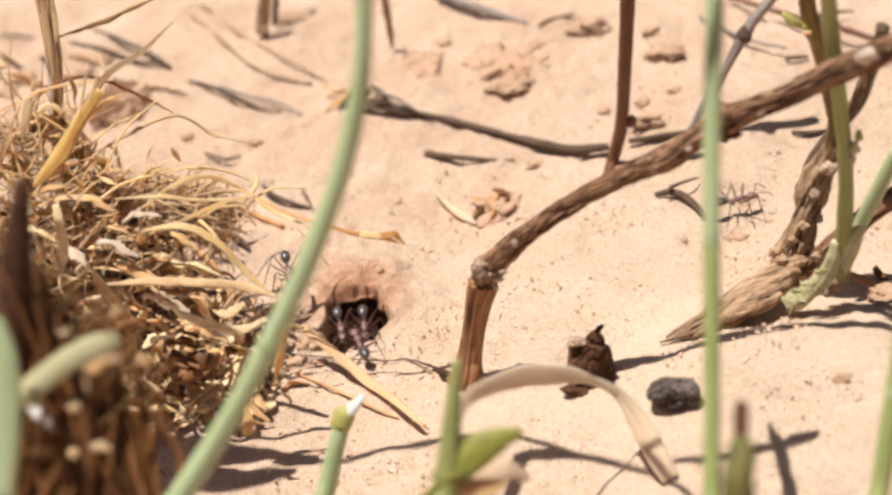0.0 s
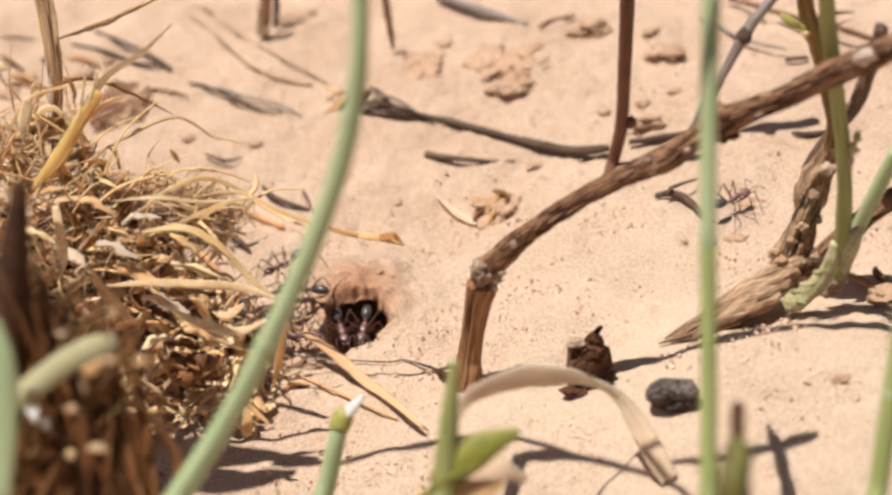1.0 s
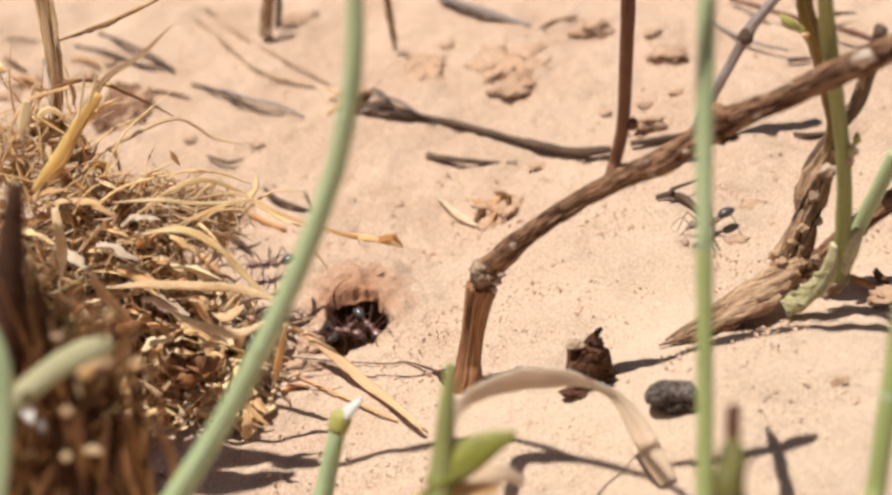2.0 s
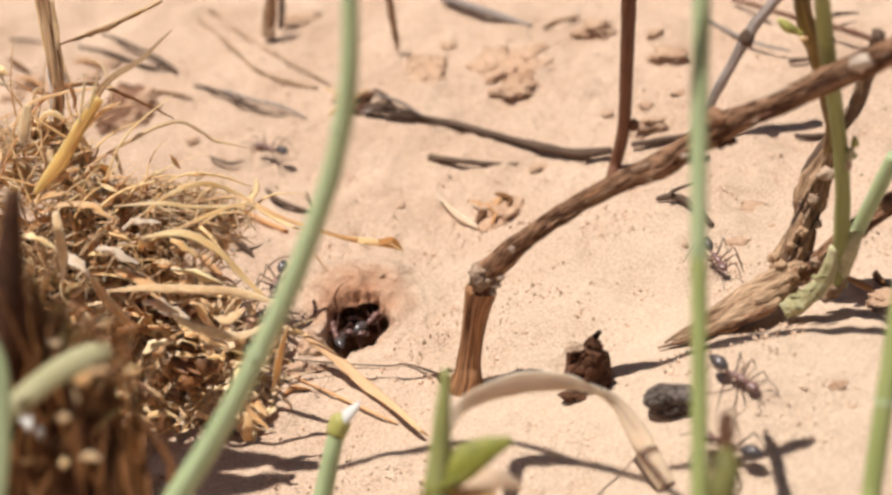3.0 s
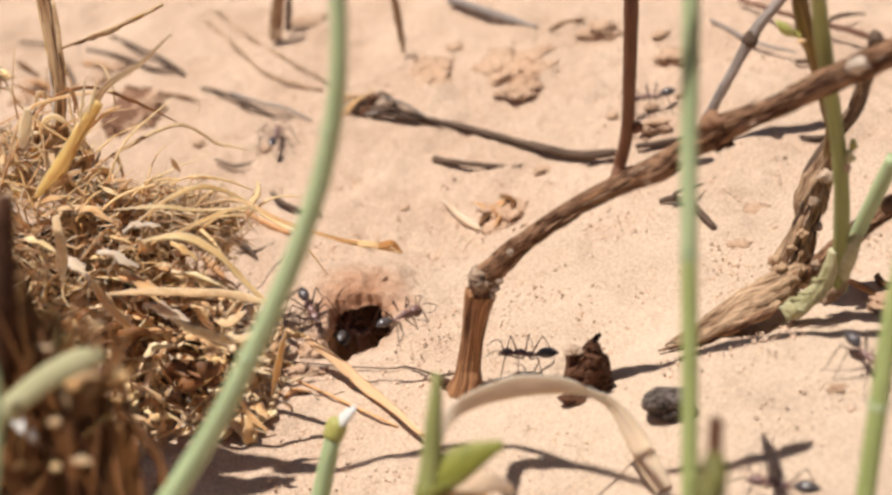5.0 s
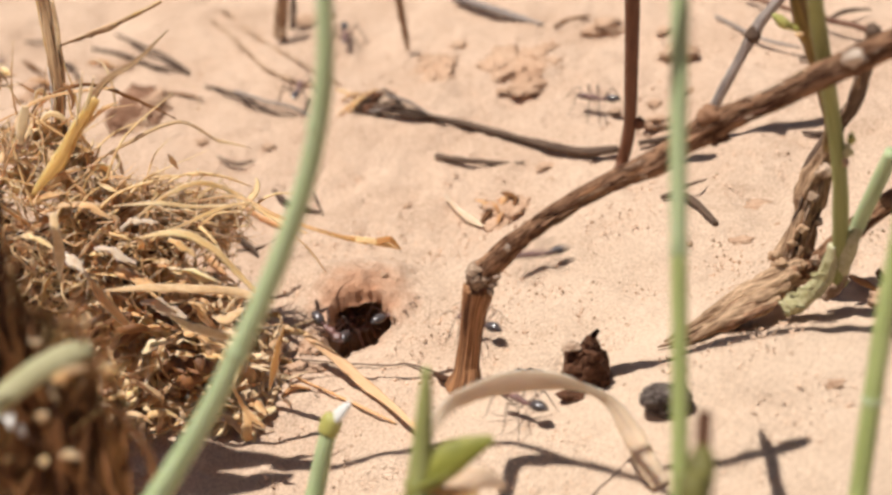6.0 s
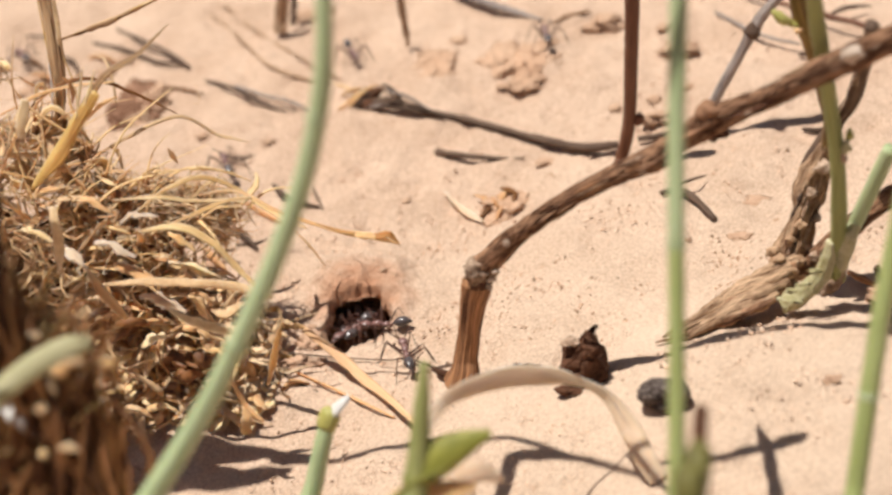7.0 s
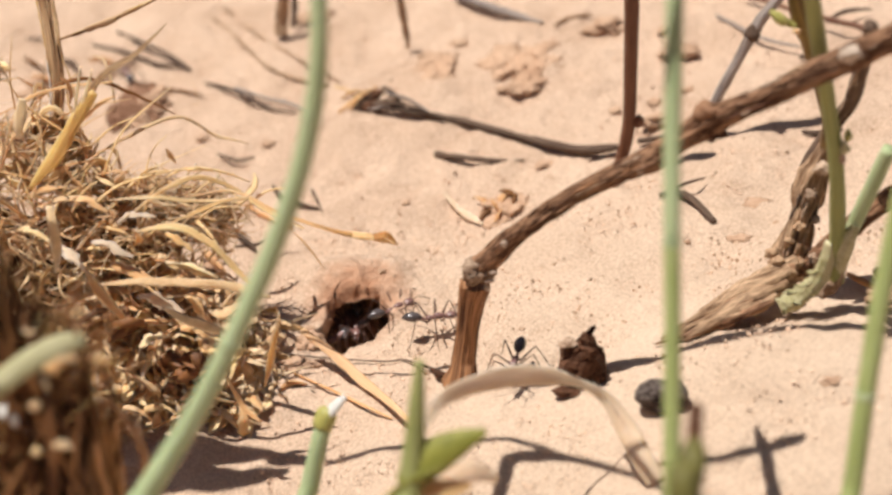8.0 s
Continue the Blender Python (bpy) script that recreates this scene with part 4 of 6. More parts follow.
        rod("ragged_leaf", [a, a.lerp(b, 0.35) + rise, a.lerp(b, 0.7) + rise * 0.6, b], [w * 0.25, w * 0.5, w * 0.4, w * 0.15], (CHAFF, DRY_LEAF, STRAW)[i % 3], s, "pale ragged scrap of leaf", n=8, sides=16, flat=0.16, rough=1.2, ridges=0.7, seed=i * 2.3 + 1, lay=(rng.gauss(0, 0.25), -0.45, 0.9))
    # curled straws and broken blades that stand out on the heap
    heart = Vector((-0.081, 0.0265, 0.012))
    reach = Vector((0.041, 0.0180, 0.0175))

    def spot(low, high, least=-0.3):
        if not least and rng.random() < 0.16:
            # the side lobe, combed outwards over the sand
            out = Vector((rng.gauss(0, 1), rng.gauss(0, 1), rng.gauss(0.15, 0.8))).normalized()
            r = rng.uniform(0.25, 1.0) ** 0.5
            p = Vector((-0.0493, 0.0260, 0.0231)) + Vector((out.x * 0.0110, out.y * 0.0060, out.z * 0.0060)) * r
            p.z -= 0.25 * (p.x + 0.0493)
            return p, (out * 0.5 + Vector((0.9, -0.1, 0.15))).normalized() * 1.6
        for _ in range(8):
            a, e = rng.uniform(-math.pi, math.pi), rng.uniform(least, 1.4)
            out = Vector((math.cos(a) * math.cos(e), math.sin(a) * math.cos(e), math.sin(e)))
            full = Vector([math.copysign(abs(c) ** 0.7, c) for c in out]) * (1 + 0.5 * noise.noise(out * 2.6)) * rng.uniform(low, high)
            p = heart + Vector((full.x * reach.x, full.y * reach.y, full.z * reach.z))
            p.z += 0.45 * max(0.0, p.y - 0.002) * min(1.0, max(0.0, p.z + 0.004) / 0.02)
            p.y += 0.45 * max(0.0, p.z - 0.004)
            if p.y < 0.015 + max(0.0, -0.047 - p.x):
                break
        p.z = max(p.z, float(height(p.x, p.y)) + 0.0006)
        return p, out

    def straw_line(p, out, size, curl=0.08):
        q = (Vector((rng.gauss(0, 1), rng.gauss(0, 0.7), rng.gauss(-0.1, 0.55))) + out * 0.5).normalized()
        bend = Vector((rng.gauss(0, 1), rng.gauss(0, 1), rng.gauss(0.3, 1))) * size * curl
        return [p - q * size * .5, p - q * size * .15 + bend, p + q * size * .2 + bend * 1.1, p + q * size * .5 + bend * rng.uniform(-.6, .5)]

    for i in range(260):
        p, out = spot(0.9, 1.12, 0.0 if i % 3 else -0.1)
        size, w = rng.uniform(0.006, 0.015), rng.uniform(0.0003, 0.0007)
        rod("straw", straw_line(p, out, size, 0.10), [w, w * 1.2, w, w * 0.35], rng.choice((STRAW, STRAW, STRAW, CHAFF, HUSK)), s, n=2, sides=6, flat=rng.uniform(0.10, 0.25), rough=0.3, seed=i * 0.77, lay=(rng.gauss(0, 1), -0.6, rng.gauss(0, 1)))
    for i in range(420):
        p, out = spot(0.86, 1.05)
        size, w = rng.uniform(0.0040, 0.0120), rng.uniform(0.0003, 0.0009)
        rod("scrap", straw_line(p, out, size, 0.25), [w * .5, w * 1.1, w, w * 0.3], rng.choice((CHAFF, CHAFF, HUSK, STRAW, STRAW)), s, n=3, sides=8, flat=rng.uniform(0.05, 0.14), rough=0.6, ridges=0.4, seed=i * 0.57, wave=0.4, lay=(rng.gauss(0, 1), rng.gauss(-0.5, 0.6), rng.gauss(0, 1)))
    for i in range(40):
        p, out = spot(0.86, 1.0, -0.2)
        k = rng.uniform(0.0007, 0.0019)
        clump("crumb", p, (k * 1.3, k, k * 0.8), (CLOD, HUSK, CLOD)[i % 3], s, "pinkish earth crumb" if i % 3 != 1 else "", rough=0.7, detail=2, seed=i * 0.9, grain=0.2)
    # flat scraps and crumbs on the slope before the heap
    for i in range(520):
        x, y = rng.uniform(-0.080, -0.038), rng.uniform(-0.003, 0.022)
        top = (0.3 + 0.7 * min(1.0, max(0.0, (-0.036 - x) / 0.02))) * 0.88 * (y + 0.004)
        p = on_sand(x, y, max(0.0005, top * rng.uniform(0.3, 1.0) + 0.0015 * noise.noise(Vector((x, y, 0)) * 300)))
        if i % 9 and any(abs(p.x - c[0]) < 0.0034 and abs(p.z - c[2]) < 0.0022 and p.y < c[1] + 0.006 for c in HOLLOWS):
            continue
        if i % 9 == 0:
            k = rng.uniform(0.0006, 0.0014)
            clump("crumb", p, (k * 1.4, k, k * 0.8), (CLOD, RED_EARTH)[i % 2], s, "", rough=0.7, detail=2, seed=i * 0.9, grain=0.2)
        else:
            size, w = (rng.uniform(0.0045, 0.0115), rng.uniform(0.0003, 0.0008)) if i % 2 else (rng.uniform(0.005, 0.014), rng.uniform(0.00012, 0.0003))
            rod("scrap", straw_line(p, Vector((0, 0, 0)), size, 0.2), [w * .5, w * 1.1, w, w * 0.3], rng.choice((HUSK, HUSK, STRAW, DRY_LEAF, FADED)), s, n=4, sides=8, flat=rng.uniform(0.1, 0.35), rough=0.9, seed=i * 0.57, wave=0.5, lay=(rng.gauss(0, 0.6), rng.gauss(-0.5, 0.4), 0.9))
    for i in range(170):
        x, y = rng.uniform(-0.072, -0.036), rng.uniform(-0.004, 0.022)
        top = (0.3 + 0.7 * min(1.0, max(0.0, (-0.036 - x) / 0.02))) * 0.88 * (y + 0.004)
        p = on_sand(x, y, max(0.0010, top * rng.uniform(0.9, 1.1) + 0.0012))
        size, w = rng.uniform(0.004, 0.010), rng.uniform(0.0006, 0.0015)
        rod("ragged_leaf", straw_line(p, Vector((0, 0, 0)), size, 0.12), [w * .4, w, w * 0.8, w * 0.25], rng.choice((HUSK, HUSK, STRAW, CHAFF)), s, "pale ragged scrap of leaf", n=4, sides=10, flat=0.10, rough=1.0, ridges=0.6, seed=i * 0.83, lay=(rng.gauss(-0.2, 0.3), rng.gauss(-0.2, 0.3), 1.0))
    # shade in the hollows between the scraps: dark lumps and darkened old sheaths
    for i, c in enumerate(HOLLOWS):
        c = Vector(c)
        clump("shade_pocket", c + Vector((0, 0.0025, -0.002)), (0.0034, 0.0020, 0.0022), HEAP_SHADE, s, "dark lump for shade in a hollow", rough=0.5, detail=3, seed=i * 1.9, grain=0.2)
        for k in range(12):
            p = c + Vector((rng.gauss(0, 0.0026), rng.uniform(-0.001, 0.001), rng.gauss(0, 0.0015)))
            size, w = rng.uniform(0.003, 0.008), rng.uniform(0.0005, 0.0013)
            rod("dead_sheath", straw_line(p, Vector((0, 0, 0)), size, 0.2), [w * .5, w * 1.1, w, w * 0.3], AMBER_SHADED, s, n=4, sides=8, flat=0.25, rough=0.6, seed=i + k * 0.37, wave=0.5, lay=(rng.gauss(0, 0.6), -0.7, 0.5))
    # litter on the sand below the heap
    low, wide = Vector((-0.06205, 0.01736, -0.00388)), Vector((-0.03307, 0.00827, -0.00237))
    for i in range(190):
        k = rng.random()
        x, y = low.x + (wide.x - low.x) * k, low.y + (wide.y - low.y) * k + rng.uniform(-0.007, 0.013)
        p = on_sand(x, y, rng.uniform(0.0004, 0.0035 if k < 0.7 else 0.0012))
        size, w = rng.uniform(0.005, 0.014), rng.uniform(0.0003, 0.0010) * (1.1 - 0.4 * k)
        rod("litter", straw_line(p, Vector((0, 0, 0)), size, 0.15), [w * .5, w * 1.1, w, w * 0.3], rng.choice((FADED, HUSK, HUSK, STRAW, HUSK, DRY_LEAF)), s, n=4, sides=7, flat=rng.uniform(0.1, 0.3), rough=0.5, seed=i * 0.37, wave=0.4, lay=(rng.gauss(0, 1), rng.gauss(-0.5, 0.6), rng.gauss(0.8, 0.5)))
    # golden strands that fan out over the sand
    for i in range(40):
        a = Vector((-0.059 + rng.gauss(0, .007), 0.022 + rng.gauss(0, .006), 0.025 + rng.gauss(0, .003)))
        q = Vector((rng.uniform(0.2, 1), rng.gauss(-0.1, 0.45), rng.gauss(0.05, 0.5))).normalized()
        size, w = rng.uniform(0.008, 0.020), rng.uniform(0.00018, 0.0004)
        rod("strand", [a, a + q * size * .5 + Vector((0, 0, size * rng.uniform(0, .15))), a + q * size - Vector((0, 0, size * rng.uniform(0, .3)))], [w * 1.3, w, w * 0.3], STRAW, s, n=5, sides=5, flat=0.5, seed=i, rough=0.2)
    for i in range(70):
        a = Vector((rng.uniform(-0.112, -0.058), rng.uniform(0.014, 0.036), 0.0))
        a.y = min(a.y, -0.032 - a.x)
        a.z = 0.018 + 0.6 * a.y
        q = Vector((rng.gauss(0.15, 0.55), rng.gauss(0, 0.3), rng.uniform(0.4, 1))).normalized()
        size, w = rng.uniform(0.008, 0.026), rng.uniform(0.00018, 0.0004)
        lean = Vector((rng.gauss(0.3, 0.6), 0, -0.3)) * size * 0.35
        rod("strand", [a, a + q * size * .5, a + q * size + lean], [w * 1.3, w, w * 0.3], (STRAW, STRAW, CHAFF)[i % 3], s, n=5, sides=5, flat=0.5, seed=i + .5, rough=0.2)
    # the felt of broken straw and crumbs between them
    for mat, count, low in ((CHAFF, 1600, 0.84), (STRAW, 2600, 0.88), (HUSK, 1100, 0.92)):
        bm = bmesh.new()
        for i in range(count):
            p, out = spot(low, 1.05, 0.0 if i % 5 else -0.3)
            if i % 5:
                size, w = rng.uniform(0.004, 0.012), rng.uniform(0.00009, 0.00024)
            else:
                size, w = rng.uniform(0.0020, 0.0060), rng.uniform(0.0003, 0.0008)
            tube(bm, straw_line(p, out, size, 0.15), [w * .6, w * 1.2, w, w * 0.3], n=2, sides=5, flat=rng.uniform(0.10, 0.30), rough=0.8, seed=i * 0.31, lay=(rng.gauss(0, 1), -0.5, rng.gauss(0, 1)))
        tagged(part("straw_felt", bm, mat, s), kind="stuff")


tuft()


def near_tuft():
    """Brown blades, a stalk and a pale leaf that stand close to the eye."""
    s = group_of("grass_tuft", "brown shaded clump of dry grass, strongly blurred", "dry grass")
    rng = random.Random(5)
    foot = Vector((-0.05874, -0.06453, 0.02744))
    # the blades' own colours are darkened to carry the shade on this clump
    for i in range(120):
        x = rng.uniform(-30, 215)
        a = foot + Vector((rng.uniform(-0.012, 0.010), rng.uniform(-0.004, 0.02), rng.uniform(-0.010, 0.004)))
        tip = foot + Vector((-0.012 + x * 0.00011 + rng.gauss(0, .002), rng.uniform(-0.002, 0.022), rng.uniform(0.014, 0.044 - 0.00012 * max(0, x - 60))))
        mid = (a + tip) / 2 + Vector((rng.gauss(0, .002), rng.gauss(0, .002), 0))
        w = rng.uniform(0.0003, 0.0007)
        rod("blade", [a, mid, tip], [w, w * 1.2, w * 0.3], rng.choice((AMBER_SHADED, AMBER_SHADED, DEAD_SHADED, AMBER_SHADED, AMBER_SHADED)), s, n=6, sides=8, flat=0.25, seed=i, rough=0.35, lay=(rng.gauss(0, 0.6), -0.8, rng.gauss(0, 0.3)))
    lid, rim, root = Vector((-0.05508, -0.05347, 0.07048)), Vector((-0.04359, -0.05769, 0.05408)), Vector((-0.05158, -0.07404, 0.04041))
    for i in range(220):
        tip = lid.lerp(rim, rng.random()) + Vector((rng.gauss(0, .002), rng.gauss(0, .003), 0.002 - rng.random() ** 2 * 0.016))
        a = root + Vector((rng.uniform(-0.018, 0.012), rng.uniform(-0.002, 0.004), 0))
        mid = (a + tip) / 2 + Vector((rng.gauss(0, .002), rng.gauss(0, .001), 0))
        w = rng.uniform(0.00025, 0.0006)
        rod("blade", [a, mid, tip + Vector((rng.gauss(0, .002), 0, 0))], [w, w * 1.2, w * 0.3], (AMBER_SHADED, AMBER_SHADED, DEAD_SHADED, AMBER_SHADED, AMBER_SHADED)[i % 5], s, n=6, sides=8, flat=0.25, seed=i + 70, rough=0.35, lay=(rng.gauss(0, 0.7), -0.8, rng.gauss(0, 0.3)))
    rod("dark_stalk", [(-0.05920, -0.06972, 0.04289), (-0.05623, -0.06181, 0.05818), (-0.05398, -0.05710, 0.06874), (-0.05154, -0.05275, 0.07879)], [0.0022, 0.0020, 0.0019, 0.0009], CHAR, s, "dark grey dead stalk", n=8, sides=12, rough=0.15, seed=81)
    rod("pale_leaf", [(-0.05802, -0.06911, 0.05628), (-0.05377, -0.06757, 0.05871), (-0.04933, -0.06429, 0.06014), (-0.04595, -0.06184, 0.06033), (-0.04340, -0.05991, 0.05970)], [0.0010, 0.0014, 0.0015, 0.0015, 0.0010], PALE, s, "pale beige green leaf blade", n=8, sides=10, flat=0.4, seed=82, lay=(0, -0.8, 0.6))
    rod("pale_leaf", [(-0.05575, -0.07794, 0.05229), (-0.05480, -0.07368, 0.05858), (-0.05422, -0.06940, 0.06489), (-0.05479, -0.06647, 0.06917)], [0.0012, 0.0018, 0.0018, 0.0010], GREEN, s, "pale green leaf blade", n=8, sides=10, flat=0.4, seed=83, lay=(0, -0.9, 0.3))
    rod("white_husk", [(-0.05429, -0.06434, 0.05455), (-0.05272, -0.06514, 0.05343), (-0.05147, -0.06544, 0.05127)], [0.0009, 0.0014, 0.0009], WHITE_TIP, s, "white bleached husk", n=6, sides=10, flat=0.6, seed=84)
    rod("yellow_leaf", [(-0.05831, -0.06863, 0.04453), (-0.05570, -0.06758, 0.04617), (-0.05315, -0.06653, 0.04604)], [0.0015, 0.0022, 0.0012], SHOOT, s, "yellow-green leaf", n=6, sides=10, flat=0.5, seed=85)
    # two unseen leaves above the view, added to throw shade on the sand
    for i, line in enumerate([[(-0.125, 0.000, -0.008), (-0.150, 0.010, 0.055), (-0.10097, 0.00795, 0.10216), (-0.08640, 0.00380, 0.10659), (-0.07295, 0.00361, 0.10437), (-0.05564, -0.00247, 0.10247)], [(-0.124, -0.006, -0.008), (-0.150, 0.000, 0.055), (-0.09696, 0.00029, 0.10198), (-0.08582, 0.00101, 0.10775), (-0.07099, -0.00330, 0.10758), (-0.06013, -0.00418, 0.10392)]]):
        rod("shade_leaf", line, [0.0010, 0.0018, 0.0040, 0.0046, 0.0026, 0.0008], CHAFF, s, "unseen broad leaf added to shade the sand", n=8, sides=8, flat=0.3, seed=86 + i, lay=(0, 0, 1))
    for i, p in enumerate([(-0.04354, -0.07200, 0.06507), (-0.04184, -0.07200, 0.06599), (-0.04496, -0.07200, 0.06278), (-0.04856, -0.07200, 0.05307), (-0.04534, -0.07200, 0.05334), (-0.04701, -0.07200, 0.05984), (-0.03802, -0.07200, 0.06533), (-0.04232, -0.06200, 0.06514), (-0.04895, -0.06200, 0.06303), (-0.05251, -0.07200, 0.05405)]):
        q = Vector((rng.gauss(0, 1), 0, rng.gauss(0, 1))).normalized() * rng.uniform(.0006, .0013)
        w = rng.uniform(.00025, .0006)
        rod("husk", [Vector(p) - q, p, Vector(p) + q], [w * 0.5, w, w * 0.4], (STRAW, HUSK, HUSK)[i % 3], s, n=5, sides=8, flat=0.3, rough=0.9, seed=i + .2, lay=(0.2, -0.8, 0.5))


near_tuft()


# ---- things lying on the sand ----
def chunk():
    s = group_of("bark_chunk", "dark crumbly broken bark chunk standing on sand", "bark")
    bm = bmesh.new()
    bmesh.ops.create_cube(bm, size=2.0)
    bmesh.ops.subdivide_edges(bm, edges=bm.edges[:], cuts=11, use_grid_fill=True)
    base = Vector((0.01977, -0.01182, 0.00617))
    for v in bm.verts:
        p = v.co.copy()
        taper = 1 - 0.13 * p.z
        q = Vector((p.x * 0.0029 * taper + 0.0005 * (1 - p.z), p.y * 0.0026, p.z * 0.0036 + 0.0006 * p.x * (p.z + 1) + 0.0030))
        rough = noise.noise_vector(q * 330) * 0.0017 + noise.noise_vector(q * 1000) * 0.0008
        rough += Vector((0, 1, 0)) * 0.0006 * noise.noise(Vector((q.x * 1500, 0, q.z * 300)))
        v.co = base + q + rough
    part("core", bm, CHAR, s, smooth=False)
    clump("shard", (0.02163, -0.01180, 0.01374), (0.0010, 0.0010, 0.0013), CHAR, s, rough=0.7, detail=3, seed=1.9, grain=0.4, smooth=False)
    clump("shard", (0.01849, -0.01180, 0.01391), (0.0016, 0.0013, 0.0005), KNOT, s, "pale flat top shard", rough=0.5, detail=3, seed=2.7, grain=0.3, smooth=False)
    clump("shard", (0.02264, -0.01330, 0.00700), (0.0016, 0.0016, 0.0016), CHAR, s, rough=0.5, detail=3, seed=3.4, grain=0.3, smooth=False)
    clump("shard", (0.01793, -0.01498, 0.00628), (0.0026, 0.0014, 0.0009), CHAR, s, rough=0.5, detail=3, seed=4.4, grain=0.3, smooth=False)


chunk()
tagged(rod("dropping", [(0.02836, -0.02539, 0.01201), (0.02898, -0.02592, 0.01261), (0.03038, -0.02706, 0.01362), (0.03234, -0.02802, 0.01429), (0.03435, -0.02872, 0.01473), (0.03524, -0.02875, 0.01475)], [0.0006, 0.0017, 0.0022, 0.0021, 0.0019, 0.0006], PELLET, n=12, sides=32, rough=0.42, ridges=0.25, seed=5.1, fold=4.0), "dark grey pitted animal dropping on sand", "dropping")


def ground_twig(label, pts, radii, mat, seed, name="twig", **more):
    more = {"n": 8, "sides": 9, "rough": 0.25, "ridges": 0.12, **more}
    return tagged(rod(name, pts, radii, mat, seed=seed, **more), label, "twig", "twigs on the sand")


main = ground_twig("long dark dry twig with frayed end on sand", [(-0.01620, 0.10541, -0.00043), (-0.00755, 0.09836, 0.00044), (0.00540, 0.09337, -0.00116), (0.01754, 0.08231, -0.00021), (0.02893, 0.07115, 0.00169), (0.03736, 0.06880, 0.00267)], [0.00082, 0.00088, 0.00088, 0.00082, 0.00109, 0.00088], DARK_TWIG, 91)
for i, (a, b) in enumerate([((-0.01309, 0.10229, 0.00426), (-0.00232, 0.09592, 0.00043)), ((-0.01534, 0.10290, 0.00190), (0.00020, 0.09403, -0.00003)), ((-0.01766, 0.10482, -0.00119), (-0.00762, 0.09817, -0.00022)), ((-0.01377, 0.10968, 0.00198), (-0.00875, 0.09866, 0.00193))]):
    rod("frayed_strand", [a, (Vector(a) + Vector(b)) / 2 + Vector((0, 0, 0.001)), b], [0.00027, 0.00041, 0.00027], (GREY_TWIG, DARK_TWIG)[i % 2], main, n=5, sides=6, seed=i)
for i, p in enumerate([(-0.01831, 0.11090, -0.00288), (-0.01620, 0.11204, -0.00280), (-0.01333, 0.10680, -0.00188), (-0.01971, 0.10855, -0.00301), (-0.01686, 0.10698, -0.00250), (-0.01448, 0.11290, -0.00252), (-0.01053, 0.10361, -0.00111)]):
    k = 0.0018 - 0.0001 * i
    clump("root_knob", Vector(p) + Vector((0, 0, k * 0.6)), (k * 1.3, k, k), (DARK_TWIG, CHAR, KNOT)[i % 3], main, "dark gnarled root knob", rough=0.8, detail=3, seed=i * 2.1, grain=0.4)
ground_twig("dark thin dry twig lying on sand", [(0.04186, 0.06951, 0.00319), (0.04858, 0.06870, 0.00404), (0.05788, 0.06594, 0.00625)], [0.00061, 0.00068, 0.00054], DARK_TWIG, 92)
straw = ground_twig("golden wisp of straw beside a twig", [(-0.02526, 0.10628, -0.00192), (-0.02207, 0.10741, -0.00055), (-0.01949, 0.11017, 0.00002)], [0.00020, 0.00054, 0.00034], STRAW, 93, "straw_wisp")
for i, (a, b) in enumerate([((-0.02451, 0.11297, -0.00169), (-0.01807, 0.11103, 0.00019)), ((-0.02614, 0.11654, -0.00025), (-0.01901, 0.11001, -0.00197)), ((-0.02247, 0.10577, -0.00148), (-0.01517, 0.11092, 0.00148))]):
    rod("strand", [a, (Vector(a) + Vector(b)) / 2 + Vector((0, 0, 0.001)), b], [0.00020, 0.00041, 0.00020], STRAW, straw, n=5, sides=6, seed=i)
ground_twig("short dark twig lying on sand", [(-0.00232, 0.08323, -0.00297), (0.00293, 0.07958, -0.00218), (0.01036, 0.07612, -0.00189), (0.01722, 0.07446, -0.00169)], [0.00082, 0.00068, 0.00054, 0.00014], DARK_TWIG, 94)
ground_twig("dark forked dry twig lying on sand", [(-0.06004, 0.13035, -0.00246), (-0.05153, 0.12248, -0.00185), (-0.04341, 0.11341, -0.00221), (-0.03566, 0.10883, -0.00231)], [0.00030, 0.00048, 0.00042, 0.00020], DARK_TWIG, 95)
ground_twig("dark forked dry twig lying on sand", [(-0.05165, 0.12439, -0.00188), (-0.04354, 0.11753, -0.00202), (-0.03774, 0.11322, -0.00163), (-0.03072, 0.10560, -0.00172)], [0.00042, 0.00038, 0.00042, 0.00017], GREY_TWIG, 96)
ground_twig("dark dry twig lying on sand", [(-0.09032, 0.17482, -0.00571), (-0.08013, 0.15955, -0.00328), (-0.07248, 0.15166, -0.00363), (-0.06583, 0.14317, -0.00445)], [0.00033, 0.00059, 0.00055, 0.00042], DARK_TWIG, 97)
ground_twig("dark dry twig lying on sand", [(-0.09486, 0.16397, -0.00437), (-0.08477, 0.15759, -0.00455), (-0.07556, 0.14964, -0.00499), (-0.06754, 0.14559, -0.00449)], [0.00054, 0.00061, 0.00054, 0.00041], DARK_TWIG, 98)
ground_twig("thin dry stem lying on sand", [(-0.06292, 0.17404, -0.00399), (-0.05497, 0.15952, -0.00385), (-0.04440, 0.13485, -0.00168), (-0.03542, 0.12580, -0.00207), (-0.02851, 0.12204, -0.00248)], [0.00030, 0.00033, 0.00038, 0.00042, 0.00030], GNARL, 99)
ground_twig("thin dry stem lying on sand", [(-0.05996, 0.17883, -0.00337), (-0.04896, 0.15923, -0.00368), (-0.03562, 0.13527, -0.00121), (-0.02464, 0.12173, -0.00194)], [0.00033, 0.00033, 0.00030, 0.00021], GNARL, 100)
